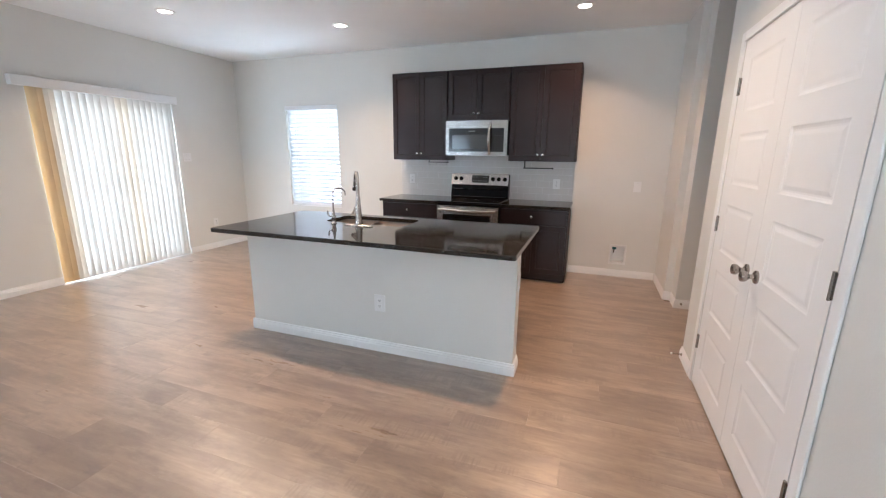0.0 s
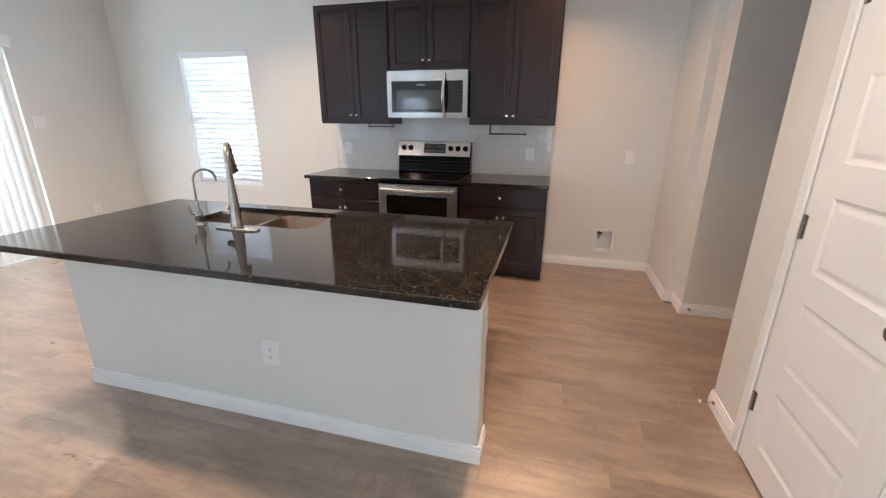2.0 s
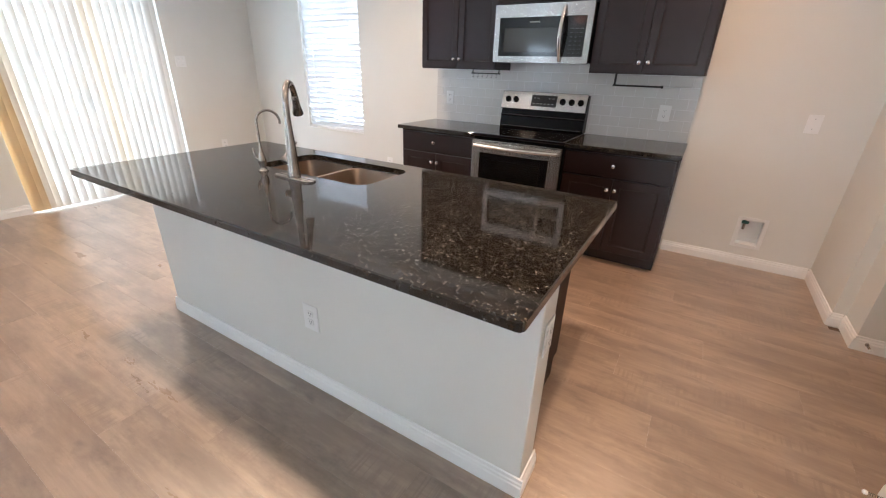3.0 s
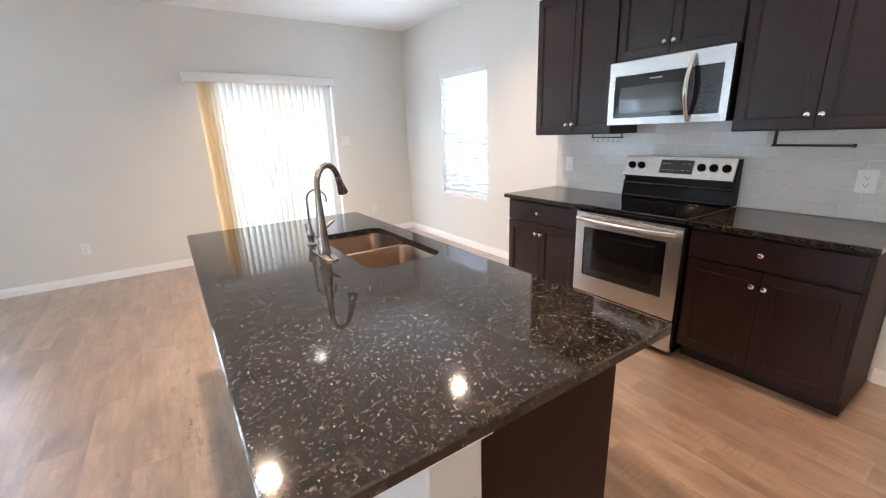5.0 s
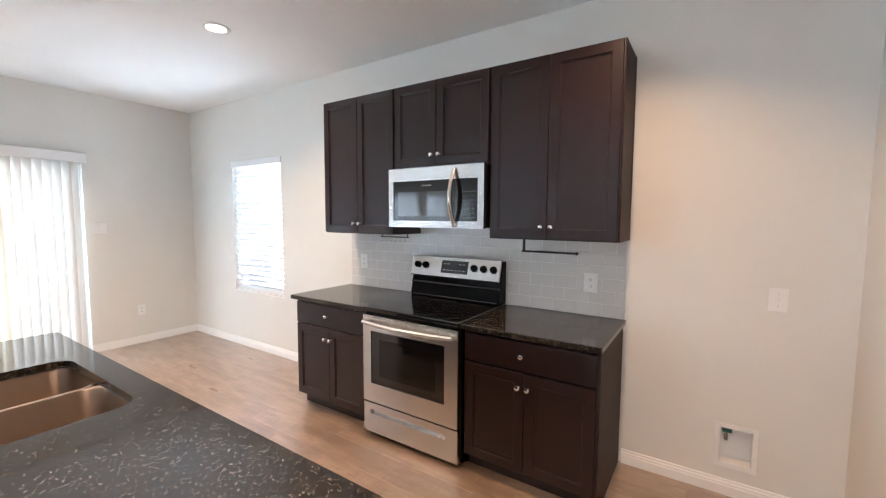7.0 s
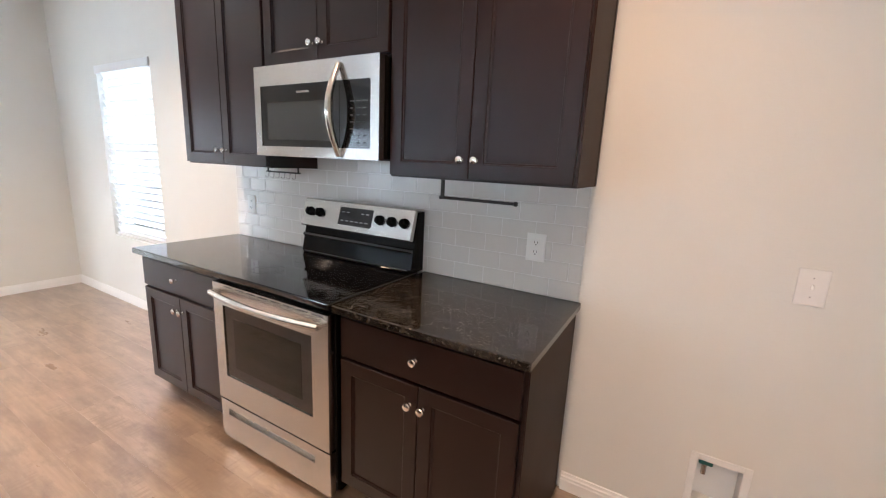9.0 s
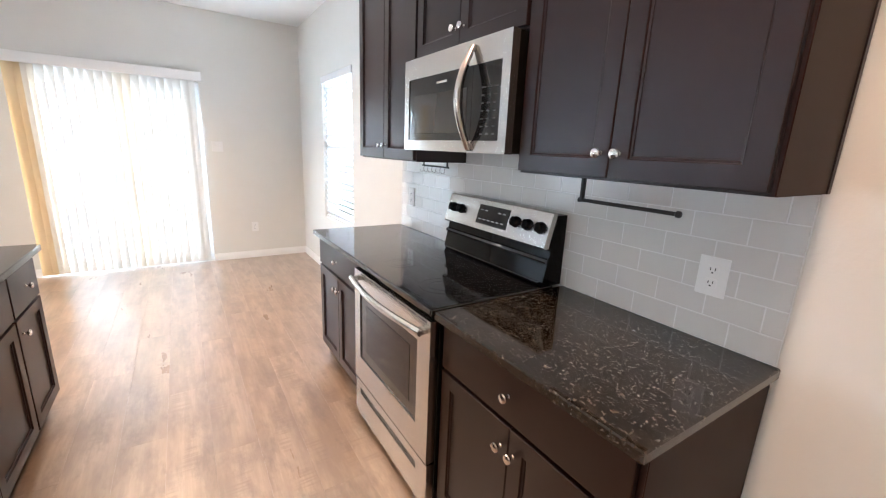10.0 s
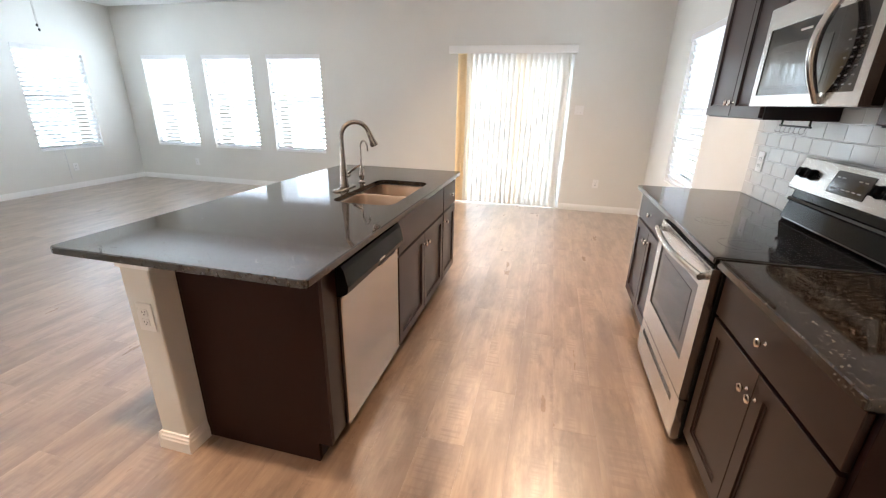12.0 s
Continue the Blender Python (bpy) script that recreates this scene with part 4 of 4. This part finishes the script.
box(-2.195, -1.264, 2.612, IYF - 0.021, 0.10, 0.118, 0, bm)
box(-2.195, -1.264, IYF - 0.040, IYF - 0.021, 0.118, 0.8805, 0, bm)
box(-2.213, -1.246, 2.604, IYF - 0.09, 0.002, 0.10, 0, bm)
part("body", bm, ESPRESSO, c)
shaker("false_front", c, -2.210, -1.250, IYF, 0.672, 0.862, False, flat=True)
for a, b, kx in ((-2.210, -1.735, -1.765), (-1.735, -1.250, -1.705)):
    dd = shaker("door", c, a, b, IYF, 0.112, 0.660, False)
    knob(dd, kx, IYF, 0.590, False)
c = thing("drawer_cabinet", (-2.415, 2.9, 0), "narrow dark espresso base cabinet with drawer and door", "cabinet", "island cabinets")
part("body", base_body(-2.612, -2.216, IYF - 0.021, 2.604, False), ESPRESSO, c)
dr = shaker("drawer_front", c, -2.608, -2.222, IYF, 0.672, 0.862, False, flat=True)
knob(dr, -2.415, IYF, 0.770, False)
dd = shaker("door", c, -2.608, -2.222, IYF, 0.112, 0.660, False)
knob(dd, -2.262, IYF, 0.590, False)

# dishwasher
DX0, DX1 = -1.240, -0.616
dw = thing("dishwasher", ((DX0 + DX1) / 2, 2.9, 0.0), "stainless dishwasher with black control strip under the island", "dishwasher")
part("tub", box(DX0 + 0.006, DX1 - 0.006, 2.66, 3.205, 0.10, 0.872), BLACK, dw)
part("foot", box(DX0 + 0.03, DX1 - 0.03, 2.70, 3.14, 0.0, 0.10), BLACK, dw)
part("door_panel", box(DX0, DX1, 3.206, 3.246, 0.105, 0.728, 0.005, segs=2), STEEL_V, dw, "brushed stainless door")
bm = prism(bmesh.new(), DX0, DX1, [(3.206, 0.732), (3.252, 0.732), (3.272, 0.745), (3.278, 0.772), (3.262, 0.842), (3.250, 0.858), (3.206, 0.862)])
strip = part("control_strip", bm, BLACK, dw, "glossy black curved control strip")
part("name_bar", box(-0.985, -0.925, 3.2745, 3.2795, 0.768, 0.776), GREYBAR, strip)
part("handle_slot", box(-1.13, -0.93, 3.262, 3.2745, 0.741, 0.748), SLOT, strip)

# sink: two deep bowls under the slab
sk = thing("sink", ((HX0 + HX1) / 2, 2.98, 0.69), "stainless undermount double bowl sink", "sink")


def bowl(x0, x1, y0, y1, depth):
    bm = bmesh.new()
    rings = []
    for grow, z in ((0.022, 0.8805), (0.004, 0.8795), (0.0, 0.872), (-0.004, 0.872 - depth * 0.55), (-0.012, 0.872 - depth * 0.88), (-0.035, 0.872 - depth * 0.985), (-0.075, 0.872 - depth)):
        rr = max(0.03, 0.075 + grow)
        rings.append([bm.verts.new((x, y, z)) for x, y in rounded(x0 - grow, x1 + grow, y0 - grow, y1 + grow, rr, 7)])
    for a, b in zip(rings, rings[1:]):
        for k in range(len(a)):
            j = (k + 1) % len(a)
            bm.faces.new((a[k], a[j], b[j], b[k]))
    bm.faces.new(rings[-1])
    return bm


MIDX = -1.745
for x0, x1 in ((HX0 - 0.004, MIDX - 0.014), (MIDX + 0.014, HX1 + 0.004)):
    bm = bowl(x0, x1, HY0 - 0.004, HY1 + 0.004, 0.185)
    bw = part("bowl", bm, SINKSTEEL, sk, "", True)
    part("drain", lathe([(0.045, 0), (0.045, 0.003), (0.036, 0.004), (0.030, 0.001)], ((x0 + x1) / 2, 2.99, 0.6875), "z", 24), NICKEL, bw, "", True)
part("divider", box(MIDX - 0.0135, MIDX + 0.0135, HY0 + 0.02, HY1 - 0.02, 0.850, 0.869, 0.005, segs=2), SINKSTEEL, sk)

# pull-down faucet
FX, FY = -1.700, 2.712
f = thing("faucet", (FX, FY, TOP), "tall satin nickel pull-down kitchen faucet", "faucet")
bm = bmesh.new()
ends = []
for z, g in ((TOP, 0.0), (TOP + 0.006, 0.0), (TOP + 0.010, -0.004)):
    ends.append([bm.verts.new((x, y, z)) for x, y in rounded(FX - 0.125 - g, FX + 0.125 + g, FY - 0.030 - g, FY + 0.030 + g, 0.029, 6)])
for a, b in zip(ends, ends[1:]):
    for k in range(len(a)):
        j = (k + 1) % len(a)
        bm.faces.new((a[k], a[j], b[j], b[k]))
bm.faces.new(ends[0][::-1])
bm.faces.new(ends[-1])
part("base_plate", bm, NICKEL, f, "", True)
part("body", lathe([(0.030, 0), (0.030, 0.012), (0.026, 0.030), (0.0245, 0.09), (0.021, 0.15), (0.0165, 0.21), (0.0148, 0.25)], (FX, FY, TOP + 0.010), "z", 24), NICKEL, f, "", True)
reach = Vector((-0.60, 0.80, 0))
neck = [Vector((FX, FY, TOP + 0.255 + 0.02 * k)) for k in range(4)] + arc(Vector((FX, FY, 1.240)) + reach * 0.088, 0.088, 180, 18, 18, reach, (0, 0, 1))
part("spout", tube(neck, 0.0142, 14), NICKEL, f, "", True)
tip, way = neck[-1], (Vector(neck[-1]) - Vector(neck[-2])).normalized()
part("spray_head", tube([Vector(tip) + way * d for d in (-0.004, 0.0, 0.020, 0.045, 0.085, 0.092)], [0.0145, 0.0165, 0.0170, 0.0185, 0.0265, 0.0245], 18), NICKEL, f, "", True)
hb = tube([(FX - 0.015, FY, TOP + 0.078), (FX - 0.062, FY, TOP + 0.082), (FX - 0.068, FY, TOP + 0.082)], [0.019, 0.0175, 0.013], 16)
part("handle_hub", hb, NICKEL, f, "", True)
part("lever", tube([(FX - 0.055, FY, TOP + 0.086), (FX - 0.060, FY + 0.020, TOP + 0.105), (FX - 0.064, FY + 0.060, TOP + 0.135), (FX - 0.066, FY + 0.085, TOP + 0.150)], [0.0085, 0.008, 0.0085, 0.006], 12), NICKEL, f, "", True)

# small filter tap
GX, GY = -1.940, 2.722
g = thing("filter_tap", (GX, GY, TOP), "slim satin nickel gooseneck drinking water tap", "faucet")
part("body", lathe([(0.024, 0), (0.024, 0.005), (0.017, 0.010), (0.014, 0.020), (0.020, 0.045), (0.0195, 0.060), (0.012, 0.085), (0.0075, 0.12), (0.006, 0.13)], (GX, GY, TOP), "z", 18), NICKEL, g, "", True)
way = Vector((0.62, 0.78, 0)).normalized()
gn = [Vector((GX, GY, TOP + 0.12 + 0.03 * k)) for k in range(4)] + arc(Vector((GX, GY, 1.150)) + way * 0.052, 0.052, 180, -12, 16, way, (0, 0, 1))
part("spout", tube(gn, 0.0055, 10), NICKEL, g, "", True)
part("lever", tube([(GX - 0.010, GY, TOP + 0.055), (GX - 0.040, GY - 0.004, TOP + 0.062), (GX - 0.046, GY - 0.005, TOP + 0.075), (GX - 0.052, GY - 0.006, TOP + 0.105)], [0.006, 0.006, 0.0075, 0.005], 10), NICKEL, g, "", True)


# ---- ceiling fixtures ----
def downlight(x, y, watts=15.5, warm=(1.0, 0.67, 0.42)):
    d = thing("recessed_light", (x, y, CEIL), "lit round white recessed ceiling light", "ceiling light", "recessed ceiling lights")
    ring = bmesh.new()
    prof = [(0.062, -0.002), (0.070, -0.008), (0.088, -0.007), (0.094, -0.001), (0.094, 0.0), (0.062, 0.0)]
    loops = [[ring.verts.new((x + r0 * math.cos(a * math.pi / 18), y + r0 * math.sin(a * math.pi / 18), CEIL + h - 0.0005)) for a in range(36)] for r0, h in prof]
    for a, b in zip(loops, loops[1:] + loops[:1]):
        for k in range(36):
            ring.faces.new((a[k], a[(k + 1) % 36], b[(k + 1) % 36], b[k]))
    part("trim_ring", ring, TRIM, d, "", True)
    part("lens", lathe([(0.0615, 0.0), (0.0615, 0.003), (0.05, 0.0045)], (x, y, CEIL - 0.0005), "-z", 30), LENS, d, "glowing warm lens")
    lamp = new("bulb", bpy.data.lights.new("bulb", "AREA"))
    lamp.data.shape, lamp.data.size, lamp.data.energy, lamp.data.color = "DISK", 0.11, watts, warm
    lamp.data.spread = radians(122)
    lamp.parent, lamp.location = d, (0, 0, -0.012)


for x, y in ((-4.23, 3.27), (-2.775, 4.23), (-0.19, 4.42), (-2.71, 2.38), (-0.20, 2.46)):
    downlight(x, y, *((11.5, (1.0, 0.57, 0.31)) if x > -0.3 and y > 4 else (19,) if y < 3 else ()))

v = thing("ceiling_vent", (-4.27, 2.56, CEIL), "white ceiling air register with dark slots", "vent")
vx0, vx1, vy0, vy1 = -4.36, -4.18, 2.42, 2.71
bm = bmesh.new()
box(vx0, vx0 + 0.022, vy0, vy1, CEIL - 0.009, CEIL - 0.0005, 0.002, bm)
box(vx1 - 0.022, vx1, vy0, vy1, CEIL - 0.009, CEIL - 0.0005, 0.002, bm)
box(vx0 + 0.022, vx1 - 0.022, vy0, vy0 + 0.022, CEIL - 0.009, CEIL - 0.0005, 0.002, bm)
box(vx0 + 0.022, vx1 - 0.022, vy1 - 0.022, vy1, CEIL - 0.009, CEIL - 0.0005, 0.002, bm)
part("frame", bm, TRIM, v)
part("backing", box(vx0 + 0.022, vx1 - 0.022, vy0 + 0.022, vy1 - 0.022, CEIL - 0.002, CEIL - 0.0005), SLOT, v)
for k in range(10):
    y = vy0 + 0.034 + k * 0.0245
    part("slat", box(vx0 + 0.022, vx1 - 0.022, y - 0.005, y + 0.005, CEIL - 0.008, CEIL - 0.003, 0.001), TRIM, v)

# ceiling fan over the living room
FNX, FNY = -2.66, -0.93
fan = thing("ceiling_fan", (FNX, FNY, CEIL), "ceiling fan with warm glass light bowl and pull chains", "ceiling fan")
part("canopy", lathe([(0.070, 0.0005), (0.068, 0.02), (0.045, 0.05), (0.016, 0.06)], (FNX, FNY, CEIL), "-z", 24), NICKEL, fan, "", True)
part("downrod", lathe([(0.013, 0.055), (0.013, 0.15)], (FNX, FNY, CEIL), "-z", 14), NICKEL, fan)
part("motor", lathe([(0.02, 0.148), (0.09, 0.16), (0.12, 0.19), (0.12, 0.27), (0.085, 0.30), (0.06, 0.36), (0.07, 0.40), (0.10, 0.415)], (FNX, FNY, CEIL), "-z", 28), NICKEL, fan, "", True)
for k in range(5):
    a = radians(72 * k + 20)
    bm = box(0.16, 0.66, -0.062, 0.062, -0.003, 0.003, 0.002)
    box(0.10, 0.20, -0.018, 0.018, -0.006, -0.0032, 0.001, bm)
    bmesh.ops.transform(bm, verts=bm.verts, matrix=pose(FNX, FNY, CEIL - 0.235, 0, 0, math.degrees(a)) @ pose(0, 0, 0, 11, 0, 0))
    part("blade", bm, ESPRESSO, fan)
part("light_bowl", lathe([(0.135, 0.416), (0.137, 0.44), (0.125, 0.485), (0.095, 0.530), (0.05, 0.562), (0.015, 0.572)], (FNX, FNY, CEIL), "-z", 32), BOWL, fan, "warm frosted glass light bowl", True)
for dx, dy, z in ((0.075, 0.05, 2.058), (0.062, 0.045, 2.020)):
    bm = tube([(FNX + dx, FNY + dy, 2.50), (FNX + dx, FNY + dy, z + 0.02)], 0.0012, 6)
    part("pull_chain", bm, NICKEL, fan)
    part("chain_fob", lathe([(0.002, 0.028), (0.008, 0.022), (0.009, 0.008), (0.004, 0.0)], (FNX + dx, FNY + dy, z - 0.004), "z", 12), IRON, fan, "dark pull chain fob", True)

# ---- tiles and planks ----
backsplash = single("backsplash", box(-2.546, -0.196, YN - 0.0091, YN - 0.0008, TOP + 0.001, 1.466), GROUT, "glossy light grey subway tile backsplash", "backsplash", "structure", at=(-1.37, YN - 0.006, TOP + 0.001))
TILES = {}


def piece(cache, w, h, t, edge):
    key = (round(w, 4), round(h, 4))
    if key not in cache:
        bm = bmesh.new()
        lo = [bm.verts.new((x, 0, z)) for x, z in ((0, 0), (w, 0), (w, h), (0, h))]
        mi = [bm.verts.new((x, -t + edge, z)) for x, z in ((0, 0), (w, 0), (w, h), (0, h))]
        hi = [bm.verts.new((x, -t, z)) for x, z in ((edge, edge), (w - edge, edge), (w - edge, h - edge), (edge, h - edge))]
        for a, b in ((lo, mi), (mi, hi)):
            for k in range(4):
                bm.faces.new((a[k], a[(k + 1) % 4], b[(k + 1) % 4], b[k]))
        bm.faces.new(hi)
        cache[key] = mesh_of("tile", bm, TILE)
    return cache[key]


TW, TH, GAP = 0.1558, 0.0781, 0.0025
z, row = TOP + 0.003, 0
while z < 1.464:
    h = min(TH, 1.465 - z)
    x = -2.545 - (TW + GAP) * (0.5 if row % 2 else 0.0)
    while x < -0.20:
        a, b = max(x, -2.545), min(x + TW, -0.197)
        under = b < -1.752 or a > -0.964
        hh = min(h, 1.4045 - z) if under else h
        if b - a > 0.012 and hh > 0.012:
            t = new("tile", piece(TILES, b - a, hh, 0.0045, 0.0022))
            t.parent = backsplash
            t.location = Vector((a, YN - 0.006, z)) - ORIGIN[backsplash]
        x += TW + GAP
    z += TH + GAP
    row += 1

PLANKS = {}


def plank_mesh(length, width):
    key = (round(length, 3), round(width, 3))
    if key not in PLANKS:
        bm = bmesh.new()
        e = 0.0006
        a, b = length / 2, width / 2
        lo = [bm.verts.new((x, y, -0.0115)) for x, y in ((-a, -b), (a, -b), (a, b), (-a, b))]
        mi = [bm.verts.new((x, y, -0.0005)) for x, y in ((-a, -b), (a, -b), (a, b), (-a, b))]
        hi = [bm.verts.new((x, y, 0)) for x, y in ((-a + e, -b + e), (a - e, -b + e), (a - e, b - e), (-a + e, b - e))]
        for p, q in ((lo, mi), (mi, hi)):
            for k in range(4):
                bm.faces.new((p[k], p[(k + 1) % 4], q[(k + 1) % 4], q[k]))
        bm.faces.new(hi)
        PLANKS[key] = mesh_of("plank", bm, PLANK)
    return PLANKS[key]


PW, PL = 0.1958, 1.32
row, y = 0, YS
steps_in = (0.0, 0.52, 0.93, 0.27, 0.74, 1.12, 0.40)
while y < YN - 0.01:
    w = min(PW, YN - y)
    end = XP if y + w > YD and y < YP else XN
    x = XW - steps_in[row % 7]
    while x < end - 0.01:
        a, b = max(x, XW), min(x + PL, end)
        if b - a > 0.03:
            p = new("plank", plank_mesh(b - a - 0.0002, w - 0.0002))
            p.parent, p.location = floor_ob, ((a + b) / 2, y + w / 2, 0)
        x += PL
    y += PW
    row += 1
